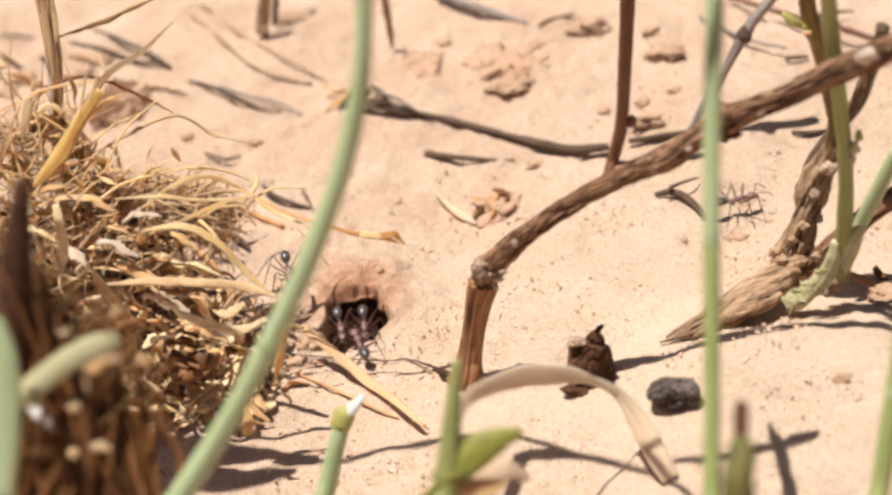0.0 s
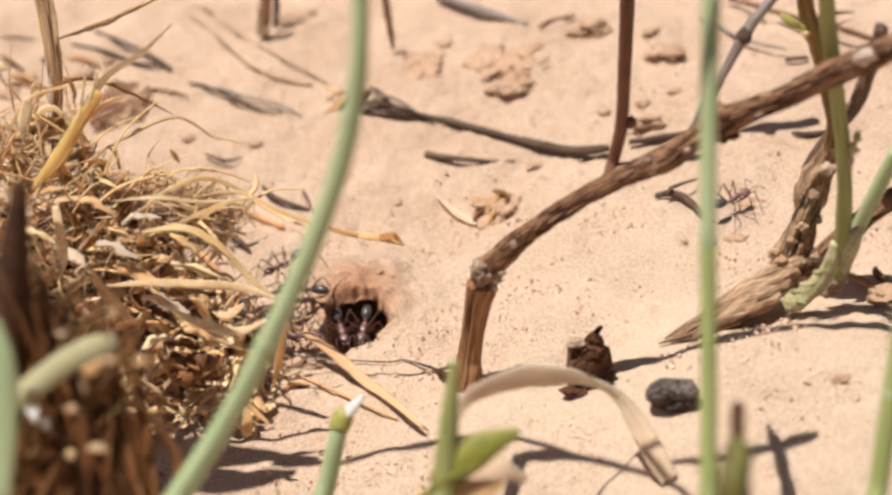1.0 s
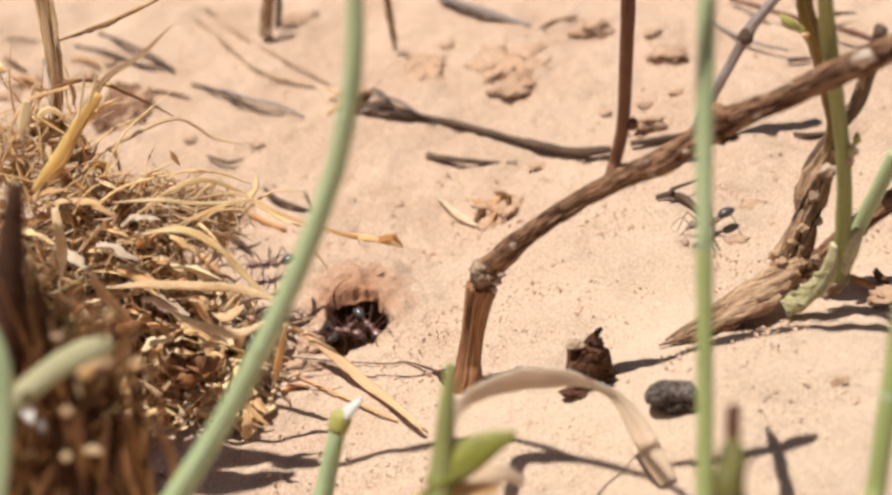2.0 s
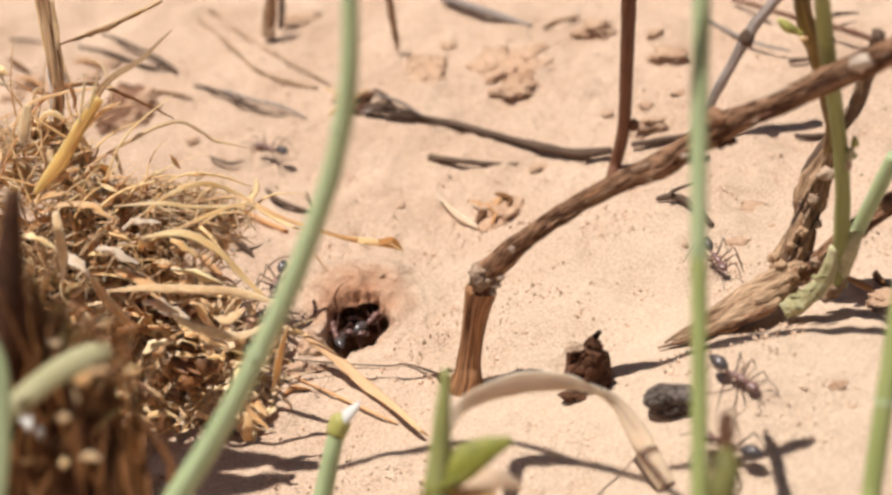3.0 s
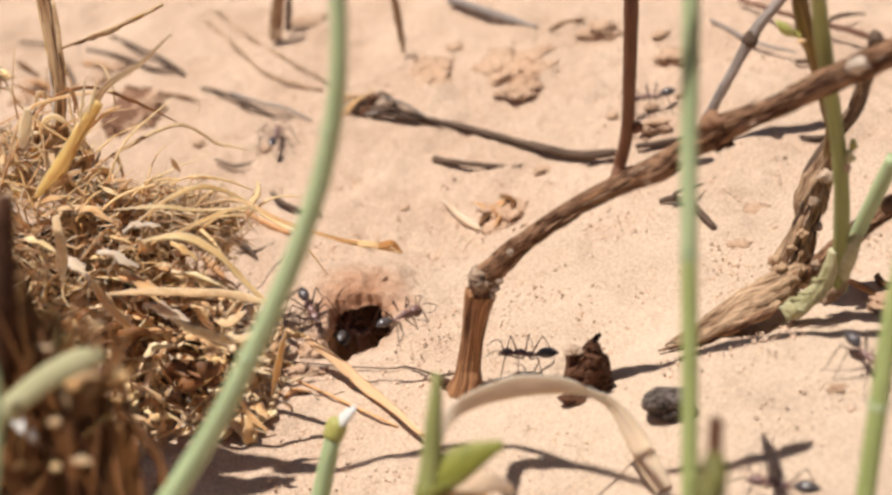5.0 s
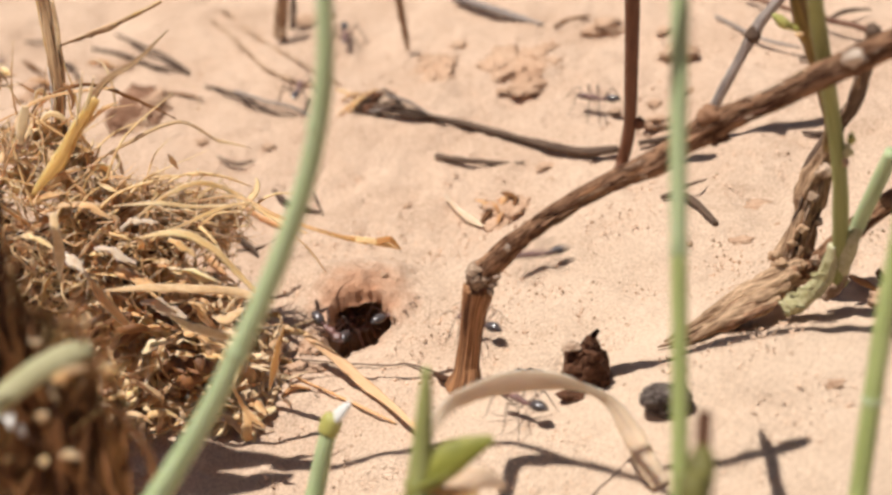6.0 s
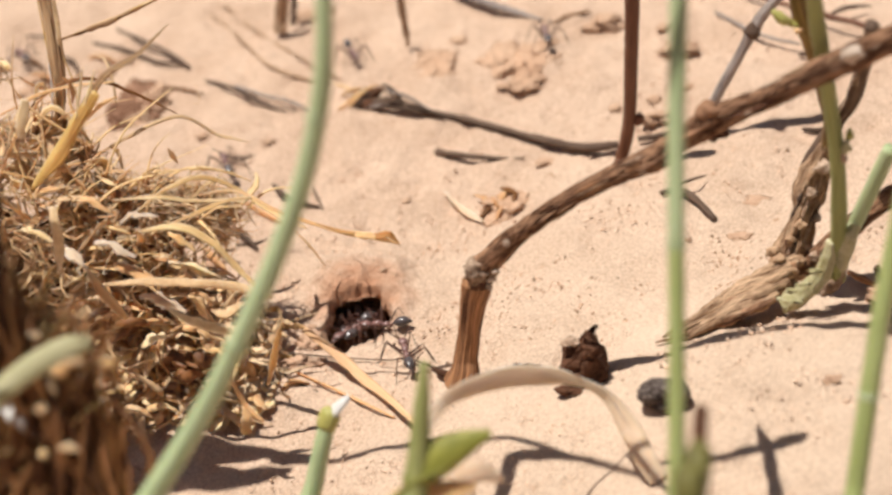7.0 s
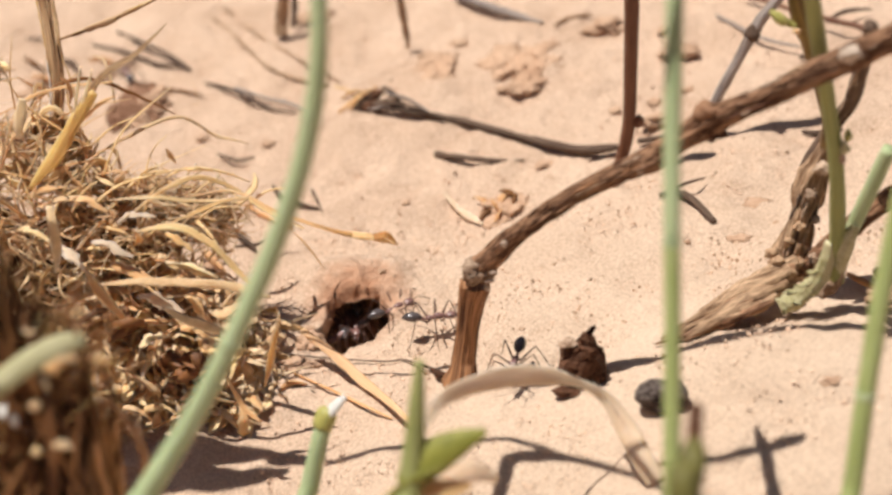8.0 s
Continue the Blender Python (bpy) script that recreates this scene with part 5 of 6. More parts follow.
ground_twig("short pale woody stub in sand", [(-0.04142, 0.15128, -0.00140), (-0.04093, 0.15340, 0.00253), (-0.03867, 0.15340, 0.01208)], [0.00163, 0.00177, 0.00163], GNARL, 101, "twig_stub")
ground_twig("dark side of a broken stub", [(-0.03852, 0.15613, -0.00150), (-0.03758, 0.15790, 0.00343), (-0.03653, 0.15790, 0.00989)], [0.00068, 0.00082, 0.00068], DARK_TWIG, 102, "twig_stub")
ground_twig("reddish brown dry stem leaning in sand", [(-0.00744, 0.13226, 0.00010), (-0.00773, 0.13390, 0.00573), (-0.00842, 0.13390, 0.01671)], [0.00041, 0.00095, 0.00088], GNARL, 103)
ground_twig("bleached bluish grey twig lying on sand", [(0.00617, 0.15814, 0.00175), (0.01307, 0.14797, 0.00298), (0.01972, 0.13904, 0.00363), (0.02705, 0.13252, 0.00350)], [0.00122, 0.00116, 0.00102, 0.00041], GREY_TWIG, 104)
ground_twig("thin reddish dry stem lying on sand", [(0.07756, 0.12752, 0.00755), (0.08894, 0.10709, 0.01039), (0.09751, 0.09928, 0.01021), (0.10934, 0.08647, 0.00907)], [0.00054, 0.00061, 0.00068, 0.00061], STICK, 105)
ground_twig("thin grey dry stem lying on sand", [(0.06951, 0.12336, 0.00487), (0.07581, 0.10334, 0.00792), (0.08285, 0.09450, 0.00897)], [0.00041, 0.00048, 0.00027], GREY_TWIG, 106)
ground_twig("short dark twig lying on sand", [(0.08231, 0.09224, 0.00766), (0.08741, 0.09154, 0.00775)], [0.00054, 0.00048], DARK_TWIG, 107)
ground_twig("short dark twig lying on sand", [(0.07546, 0.06150, 0.00621), (0.07851, 0.05837, 0.00736), (0.08310, 0.05872, 0.00748)], [0.00034, 0.00054, 0.00034], DARK_TWIG, 108)
ground_twig("bent dark twig piece lying on sand", [(0.04230, 0.04215, 0.00640), (0.04528, 0.04099, 0.00732), (0.04843, 0.03846, 0.00665), (0.05091, 0.03039, 0.00671)], [0.00048, 0.00068, 0.00075, 0.00061], DARK_TWIG, 109)
ground_twig("thin dry twig piece on sand", [(0.04410, 0.03975, 0.00796), (0.04586, 0.04115, 0.00876), (0.05193, 0.04603, 0.00696)], [0.00034, 0.00041, 0.00020], DARK_TWIG, 110)
ground_twig("short grey brown twig lying on sand", [(-0.03938, 0.07719, -0.00350), (-0.03717, 0.07241, -0.00319), (-0.03309, 0.06861, -0.00336), (-0.02884, 0.06712, -0.00440)], [0.00041, 0.00061, 0.00054, 0.00034], DARK_TWIG, 111)
ground_twig("short brown twig lying on sand", [(-0.04506, 0.07050, -0.00344), (-0.04055, 0.06560, -0.00381), (-0.03450, 0.06009, -0.00389)], [0.00041, 0.00068, 0.00048], CHAFF, 112)
ground_twig("thin curved dark twig on sand", [(-0.05343, 0.09393, -0.00309), (-0.04878, 0.09143, -0.00400), (-0.04485, 0.09231, -0.00404)], [0.00027, 0.00041, 0.00020], DARK_TWIG, 113)
ground_twig("thin dark twig on sand", [(-0.04596, 0.05321, -0.00289), (-0.04127, 0.05389, -0.00334), (-0.03794, 0.05782, -0.00447)], [0.00020, 0.00034, 0.00020], DARK_TWIG, 114)
ground_twig("long fine dark rootlet lying on sand", [(-0.03251, 0.01274, -0.00157), (-0.02256, 0.01119, -0.00271), (-0.01417, 0.00959, -0.00308), (-0.00994, 0.00827, -0.00230), (-0.00303, -0.00097, 0.00120)], [0.00015, 0.00015, 0.00015, 0.00020, 0.00034], DARK_TWIG, 115, "rootlet", sides=6)
ground_twig("curled dark rootlet beside a twig base", [(-0.00515, 0.00156, 0.00035), (-0.00405, -0.00111, 0.00132), (-0.00213, -0.00276, 0.00164)], [0.00034, 0.00061, 0.00041], CHAR, 116, "rootlet")
ground_twig("thin reddish twig lying on sand", [(-0.01277, -0.00865, -0.00149), (-0.01756, -0.00526, -0.00075), (-0.02266, 0.00073, -0.00222), (-0.03090, 0.00736, -0.00191)], [0.00020, 0.00027, 0.00027, 0.00020], CHAFF, 117)
tagged(rod("slanting_leaf", [(-0.00756, -0.01430, 0.00012), (-0.00901, -0.01450, 0.00204), (-0.01329, -0.00600, 0.00039), (-0.01828, 0.00200, -0.00041), (-0.02326, 0.00800, 0.00109), (-0.02867, 0.01200, 0.00425)], [.0002, .0004, .0007, .0010, .0010, .0006], FADED, n=9, sides=14, flat=0.25, ridges=0.3, rough=0.15, seed=118, lay=(0.3, -0.5, 0.8)), "golden dry grass blade slanting over sand", "dry leaf")
tagged(rod("leaf_sliver", [(-0.00122, 0.06769, -0.00360), (0.00130, 0.06349, -0.00488), (0.00409, 0.05867, -0.00479), (0.00654, 0.05496, -0.00460)], [.0002, .0007, .0011, .0003], DRY_LEAF, n=6, sides=10, flat=0.25, seed=119, lay=(0.2, -0.4, 0.9), rough=0.15), "pale pointed dry leaf sliver on sand", "dry leaf")
litter = group_of("leaf_litter", "small crumpled heap of brown leaf scraps", "leaf litter")
rng = random.Random(6)
for i, p in enumerate([(0.00789, 0.05802, -0.00380), (0.00962, 0.05889, -0.00282), (0.01129, 0.06078, -0.00276), (0.01294, 0.06217, -0.00237), (0.01012, 0.05569, -0.00344), (0.00738, 0.06155, -0.00352), (0.01368, 0.06023, -0.00299)]):
    v = Vector(p)
    way = Vector((rng.uniform(.001, .004) * (1, -1)[i % 2], rng.uniform(.001, .005), rng.uniform(0, .0008)))
    rod("scrap", [v - way * 0.5, v + Vector((0, 0, 0.0006)), v + way * 0.6], [.0004, rng.uniform(.0006, .0011), .0003], (DEAD_SHADED, CHAFF, CHAFF)[i % 3], litter, n=5, sides=7, flat=0.35, rough=0.3, seed=i)


for i, (a, b, w) in enumerate([((-0.11664, 0.17543, -0.00532), (-0.10663, 0.17234, -0.00560), .0005), ((-0.10928, 0.14891, -0.00434), (-0.09861, 0.13898, -0.00405), .0006), ((-0.11330, 0.15948, -0.00362), (-0.10576, 0.15052, -0.00419), .0006), ((-0.10208, 0.15612, -0.00401), (-0.09590, 0.14522, -0.00424), .0007), ((-0.09455, 0.15466, -0.00410), (-0.08585, 0.15001, -0.00474), .0006), ((-0.07374, 0.13384, -0.00408), (-0.05965, 0.12406, -0.00292), .0004), ((-0.04672, 0.05823, -0.00223), (-0.04102, 0.05024, -0.00263), .0006), ((-0.05205, 0.05022, -0.00127), (-0.04691, 0.04234, -0.00145), .0009), ((-0.04891, 0.04673, -0.00141), (-0.04507, 0.04635, 0.00051), .0005), ((-0.03299, 0.00700, -0.00202), (-0.02685, 0.00230, -0.00297), .0004), ((-0.03348, 0.00269, -0.00242), (-0.02831, 0.00410, -0.00227), .0005), ((0.03942, 0.13227, 0.00469), (0.02966, 0.13013, 0.00356), .0005), ((0.09274, 0.10997, 0.00715), (0.10377, 0.11024, 0.00886), .0006), ((0.06912, 0.00373, 0.01074), (0.07127, -0.00577, 0.01418), .0007), ((0.07385, 0.00292, 0.01196), (0.07388, -0.00487, 0.01381), .0007), ((-0.03082, 0.07636, -0.00459), (-0.02794, 0.06534, -0.00425), .0003)]):
    mid = (Vector(a) + Vector(b)) / 2 + Vector((rng.uniform(-.001, .001), rng.uniform(-.001, .001), rng.uniform(0, .0012)))
    ground_twig("thin broken brown twig lying on sand", [a, mid, b], [w * 0.6, w, w * 0.4], (DARK_TWIG, CHAFF, DEAD_SHADED)[i % 3], 130 + i, sides=7, n=5)


def clod(px, size, seed, mat=None, label="crumbly reddish earth clod on sand"):
    tagged(clump("clod", Vector(px) + Vector((0, 0, size[2] * 0.05)), (size[0], size[1], size[2] * 0.7), mat or CLOD, rough=0.6 if size[0] < 0.006 else 0.5, detail=4, seed=seed, grain=0.3 if size[0] < 0.006 else 0.1), label, "clod", "clods")


def crumbled(label, spots, seed, small=0.0010, large=0.0026, mat=None, tall=1.0):
    """A patch of crumbled earth: many low crumbs, half sunk, that touch one another."""
    rng = random.Random(seed)
    s = group_of("earth_patch", label, "clod", group="clods")
    for cx, cy, rx, ry, count in spots:
        for k in range(count):
            a, d = rng.uniform(0, 6.28), rng.random() ** 0.6
            x, y = cx + rx * d * math.cos(a), cy + ry * d * math.sin(a)
            size = rng.uniform(small, large) * (1.15 - 0.5 * d)
            clump("crumb", on_sand(x, y, -size * 0.05), (size * 1.4, size * 1.3, size * 0.55 * tall), mat or CLOD, s, rough=0.55, detail=3, seed=rng.random() * 50, turn=(rng.gauss(0, .2), rng.gauss(0, .2), rng.uniform(0, 6)), grain=0.25)


crumbled("low patch of crumbled reddish earth on sand", [(0.01590, 0.11662, 0.0070, 0.0060, 34), (0.02590, 0.11562, 0.0055, 0.0062, 26), (0.02040, 0.10562, 0.0035, 0.0045, 14)], 3)
crumbled("heap of dark crumbly earth behind dry grass", [(-0.07814, 0.13418, 0.0040, 0.0060, 24), (-0.07939, 0.12214, 0.0050, 0.0060, 30), (-0.07360, 0.12298, 0.0030, 0.0050, 16)], 12, 0.0009, 0.0024, RED_EARTH, 2.3)
crumbled("small patch of crumbled reddish earth on sand", [(0.00010, 0.12000, 0.0045, 0.0060, 16)], 5)
crumbled("crumbled earth heaped round leaf scraps", [(0.01060, 0.05880, 0.0036, 0.0040, 26), (0.01350, 0.06150, 0.0020, 0.0024, 9)], 8)
for i, (p, s) in enumerate([((0.01736, 0.12034, 0.00095), (0.004, 0.005, 0.002)), ((0.02067, 0.10316, 0.00162), (0.0040, 0.003, 0.0014)), ((0.04276, 0.12589, 0.00339), (0.0052, 0.0036, 0.0030)), ((-0.00073, 0.12392, -0.00079), (0.0042, 0.004, 0.0028)), ((0.00043, 0.11455, -0.00024), (0.003, 0.0026, 0.002)), ((-0.00303, 0.12935, -0.00102), (0.002, 0.002, 0.0014)), ((0.00541, 0.13208, 0.00042), (0.0018, 0.0016, 0.0014)), ((0.05712, 0.10794, 0.00406), (0.0040, 0.0034, 0.0018)), ((-0.07350, 0.12459, -0.00492), (0.0048, 0.004, 0.0042)), ((-0.07580, 0.11727, -0.00550), (0.003, 0.003, 0.003)), ((-0.07178, 0.13030, -0.00490), (0.0025, 0.0025, 0.003)), ((0.05593, -0.03400, 0.01935), (0.0017, 0.0013, 0.0009)), ((0.05499, 0.02583, 0.00526), (0.0022, 0.0014, 0.0006)), ((0.06034, 0.03732, 0.00516), (0.0026, 0.002, 0.0007)), ((0.02194, 0.07139, -0.00144), (0.002, 0.0016, 0.0006)), ((0.02305, 0.06544, -0.00120), (0.0014, 0.0012, 0.0005)), ((0.07142, -0.00948, 0.01505), (0.0030, 0.0024, 0.0020)), ((0.05635, 0.11818, 0.00484), (0.002, 0.0016, 0.0014)), ((-0.03276, 0.16205, -0.00150), (0.005, 0.003, 0.001)), ((0.04829, 0.08687, 0.00272), (0.0018, 0.0016, 0.0008)), ((0.03917, 0.08727, 0.00129), (0.0014, 0.0012, 0.0008)), ((-0.00952, 0.06728, -0.00515), (0.0009, 0.0008, 0.0006)), ((-0.05018, 0.04548, -0.00254), (0.0026, 0.002, 0.0018)), ((-0.02836, 0.01664, -0.00219), (0.0026, 0.0022, 0.0016)), ((-0.03099, 0.01038, -0.00232), (0.003, 0.002, 0.0013)), ((-0.05796, -0.01176, -0.00637), (0.004, 0.003, 0.0014)), ((-0.10706, 0.14722, -0.00574), (0.004, 0.003, 0.002)), ((-0.10863, 0.14030, -0.00615), (0.003, 0.003, 0.002)), ((-0.08923, 0.14818, -0.00615), (0.0022, 0.002, 0.0014)), ((-0.08535, 0.15415, -0.00569), (0.0024, 0.002, 0.0012)), ((-0.05850, 0.10502, -0.00454), (0.0016, 0.0014, 0.0008)), ((-0.04169, 0.09766, -0.00380), (0.0014, 0.0012, 0.0007)), ((-0.04515, 0.02738, -0.00275), (0.0018, 0.0014, 0.001)), ((-0.02056, 0.00821, -0.00329), (0.0010, 0.0008, 0.0005)), ((0.04467, 0.02708, 0.00474), (0.0008, 0.0006, 0.0004)), ((-0.02680, 0.01011, -0.00265), (0.0014, 0.001, 0.0008)), ((0.05619, 0.08716, 0.00464), (0.0018, 0.0014, 0.0008)), ((0.01462, 0.10438, 0.00088), (0.0014, 0.0012, 0.0008)), ((0.06304, 0.02952, 0.00557), (0.001, 0.0008, 0.0005))]):
    clod(p, s, i * 1.37)


for i, (dx, dy, size) in enumerate([(-0.0075, 0.004, 0.0010), (-0.006, 0.0090, 0.0009), (-0.0085, -0.001, 0.0010), (0.0085, 0.0035, 0.0008), (0.0005, 0.0095, 0.0008), (0.0065, 0.007, 0.0011), (0.0075, 0.010, 0.0009), (0.0058, 0.011, 0.0007)]):
    clod(on_sand(HOLE.x + dx, HOLE.y + dy), (size * 1.2, size, size * 0.9), 40 + i * 1.1, CLOD, "small reddish earth crumb on the nest rim")


def pepper():
    """Loose coarse grains and crumbs on the sand."""
    rng = random.Random(77)
    base = bmesh.new()
    bmesh.ops.create_icosphere(base, subdivisions=1, radius=1.0)
    shape, faces = [v.co.copy() for v in base.verts], [[v.index for v in f.verts] for f in base.faces]
    base.free()
    verts, polys = [], []
    for i in range(16000):
        x, y = (rng.uniform(-0.1, 0.1), rng.uniform(-0.075, 0.17)) if i < 9000 else (rng.uniform(-0.035, 0.085), rng.uniform(-0.06, 0.06))
        if (x - HOLE.x) ** 2 + (y - HOLE.y) ** 2 < 0.0095 ** 2:
            continue
        r = min(rng.lognormvariate(-8.75, 0.40), 0.0006)
        spin = Euler((rng.uniform(0, 6), rng.uniform(0, 6), rng.uniform(0, 6))).to_matrix()
        sx, sy = rng.uniform(.7, 1.3), rng.uniform(.6, 1.2)
        c = on_sand(x, y, r * 0.25)
        start = len(verts)
        verts += [c + spin @ Vector((v.x * r * sx, v.y * r * sy, v.z * r * rng.uniform(.7, 1))) for v in shape]
        polys += [[k + start for k in f] for f in faces]
    me = bpy.data.meshes.new("sand_grains")
    me.from_pydata(verts, [], polys)
    me.materials.append(GRIT)
    tagged(new("sand_grains", me), "loose coarse grains scattered over the sand", "sand", kind="stuff")


pepper()


# ---- the ants ----
def make_ant():
    """A long-legged desert ant, its head along +x, standing over its origin."""
    mm = 0.00110
    ant = tagged(new("ant"), "long-legged reddish brown desert ant with glossy black gaster", "ant", "ants")
    bm = bmesh.new()
    lump(bm, (3.3 * mm, 0, 3.75 * mm), (1.05 * mm, 0.82 * mm, 0.70 * mm), 0.05, 3, 1)
    head = part("head", bm, ANT_RED, ant)
    for side in (-1, 1):
        bm = bmesh.new()
        lump(bm, (3.3 * mm, side * 0.68 * mm, 4.05 * mm), (0.26 * mm, 0.14 * mm, 0.24 * mm), 0.0, 2, 1)
        part("eye", bm, ANT_BLACK, head, "black eye")
        bm = bmesh.new()
        tube(bm, [(4.1 * mm, side * 0.32 * mm, 3.5 * mm), (4.6 * mm, side * 0.30 * mm, 3.3 * mm), (4.8 * mm, side * 0.04 * mm, 3.2 * mm)], [0.17 * mm, 0.15 * mm, 0.04 * mm], n=3, sides=6)
        part("mandible", bm, ANT_RED, head)
        bm = bmesh.new()
        tube(bm, [(3.9 * mm, side * 0.3 * mm, 3.95 * mm), (4.5 * mm, side * 1.0 * mm, 4.9 * mm), (4.9 * mm, side * 1.5 * mm, 5.2 * mm), (6.0 * mm, side * 1.7 * mm, 4.5 * mm), (7.0 * mm, side * 1.5 * mm, 3.4 * mm)], [0.09 * mm, 0.08 * mm, 0.09 * mm, 0.085 * mm, 0.06 * mm], n=4, sides=6)
        part("antenna", bm, ANT_LEG, head)
    bm = bmesh.new()
    tube(bm, [(2.4 * mm, 0, 3.7 * mm), (1.9 * mm, 0, 3.85 * mm), (1.1 * mm, 0, 4.0 * mm), (0.3 * mm, 0, 3.7 * mm), (-0.4 * mm, 0, 3.75 * mm), (-1.1 * mm, 0, 3.5 * mm)], [0.22 * mm, 0.50 * mm, 0.62 * mm, 0.42 * mm, 0.50 * mm, 0.22 * mm], n=5, sides=12)
    part("thorax", bm, ANT_RED, ant)
    bm = bmesh.new()
    lump(bm, (-1.4 * mm, 0, 3.75 * mm), (0.26 * mm, 0.30 * mm, 0.42 * mm), 0.05, 2, 2)
    part("petiole", bm, ANT_RED, ant)
    bm = bmesh.new()
    tube(bm, [(-1.6 * mm, 0, 3.75 * mm), (-2.0 * mm, 0, 4.0 * mm), (-2.8 * mm, 0, 4.35 * mm), (-3.7 * mm, 0, 4.5 * mm), (-4.5 * mm, 0, 4.5 * mm), (-5.0 * mm, 0, 4.45 * mm)], [0.15 * mm, 0.64 * mm, 0.94 * mm, 0.88 * mm, 0.50 * mm, 0.10 * mm], n=5, sides=14)
    part("gaster", bm, ANT_BLACK, ant, "glossy black gaster")
    legs = []
    for k, (hx, reach_x, reach_y) in enumerate(((1.5, 3.0, 3.6), (0.6, 0.1, 4.8), (-0.3, -3.6, 4.0))):
        for side in (-1, 1):
            bm = bmesh.new()
            tube(bm, [(0, 0, 0), (0.10 * reach_x * mm, side * 0.10 * reach_y * mm, 0.0 * mm), (0.28 * reach_x * mm, side * 0.30 * reach_y * mm, 1.0 * mm), (0.50 * reach_x * mm, side * 0.52 * reach_y * mm, 2.1 * mm), (0.58 * reach_x * mm, side * 0.60 * reach_y * mm, 1.9 * mm), (0.78 * reach_x * mm, side * 0.80 * reach_y * mm, -0.8 * mm), (0.92 * reach_x * mm, side * 0.93 * reach_y * mm, -2.7 * mm), (1.1 * reach_x * mm, side * 1.08 * reach_y * mm, -3.25 * mm)],
                 [0.18 * mm, 0.18 * mm, 0.15 * mm, 0.10 * mm, 0.10 * mm, 0.085 * mm, 0.055 * mm, 0.04 * mm], n=3, sides=6)
            leg = part("leg", bm, ANT_LEG, ant)
            leg.matrix_basis = pose(hx * mm, side * 0.32 * mm, 3.35 * mm)
            legs.append(leg)
    for ob in ant.children_recursive:
        for v in ob.data.vertices:
            v.co.z *= 0.86
    for leg in legs:
        leg.location.z *= 0.86
    return ant


FIRST_ANT = make_ant()


def stroll(ant, rows, seed):
    """Keys an ant along rows of seconds, x, y, z and heading in degrees, and swings its legs as it goes, three and three."""
    rng = random.Random(seed)
    turned, keyed = rows[0][4], []
    for t, x, y, z, h in rows:
        turned += (h - turned + 180) % 360 - 180
        keyed.append((t, x, y, z, turned))
    full = []
    for a, b in zip(keyed, keyed[1:]):
        parts_of_turn = max(1, math.ceil(abs(b[4] - a[4]) / 70))
        for k in range(parts_of_turn):
            full.append(tuple(u + (v - u) * k / parts_of_turn for u, v in zip(a, b)))
    full.append(keyed[-1])
    walk(ant, [(t, pose(x, y, z, 0, 0, h)) for t, x, y, z, h in full])
    times = np.array([k[0] for k in full])
    spots = np.array([k[1:3] for k in full])
    gone = np.concatenate([[0], np.cumsum(np.hypot(*np.diff(spots, axis=0).T))])
    for i, leg in enumerate([c for c in ant.children if c.name.startswith("leg")]):
        home = leg.matrix_basis.translation.copy()
        beat = 0.0 if (i // 2 + i % 2) % 2 else math.pi
        lean = rng.uniform(-9, 9)
        swings = []
        for t in np.arange(0, 8.05, 0.1):
            way = float(np.interp(t, times, gone)) / 0.009 * 2 * math.pi
            moving = abs(float(np.interp(t + 0.05, times, gone)) - float(np.interp(t - 0.05, times, gone))) > 0.0004
            if not moving and swings and swings[-1][2] == 0 and t < 7.95:
                continue
            size = 1 if moving else 0
            swings.append((float(t), pose(*home, 0, 0, lean + 17 * size * math.sin(way + beat) * (1 if i % 2 else -1)), size))
        walk(leg, [(t, m) for t, m, _ in swings])


ANTS = [FIRST_ANT] + [copy_thing(FIRST_ANT, pose(0, 0, 0)) for _ in range(14)]


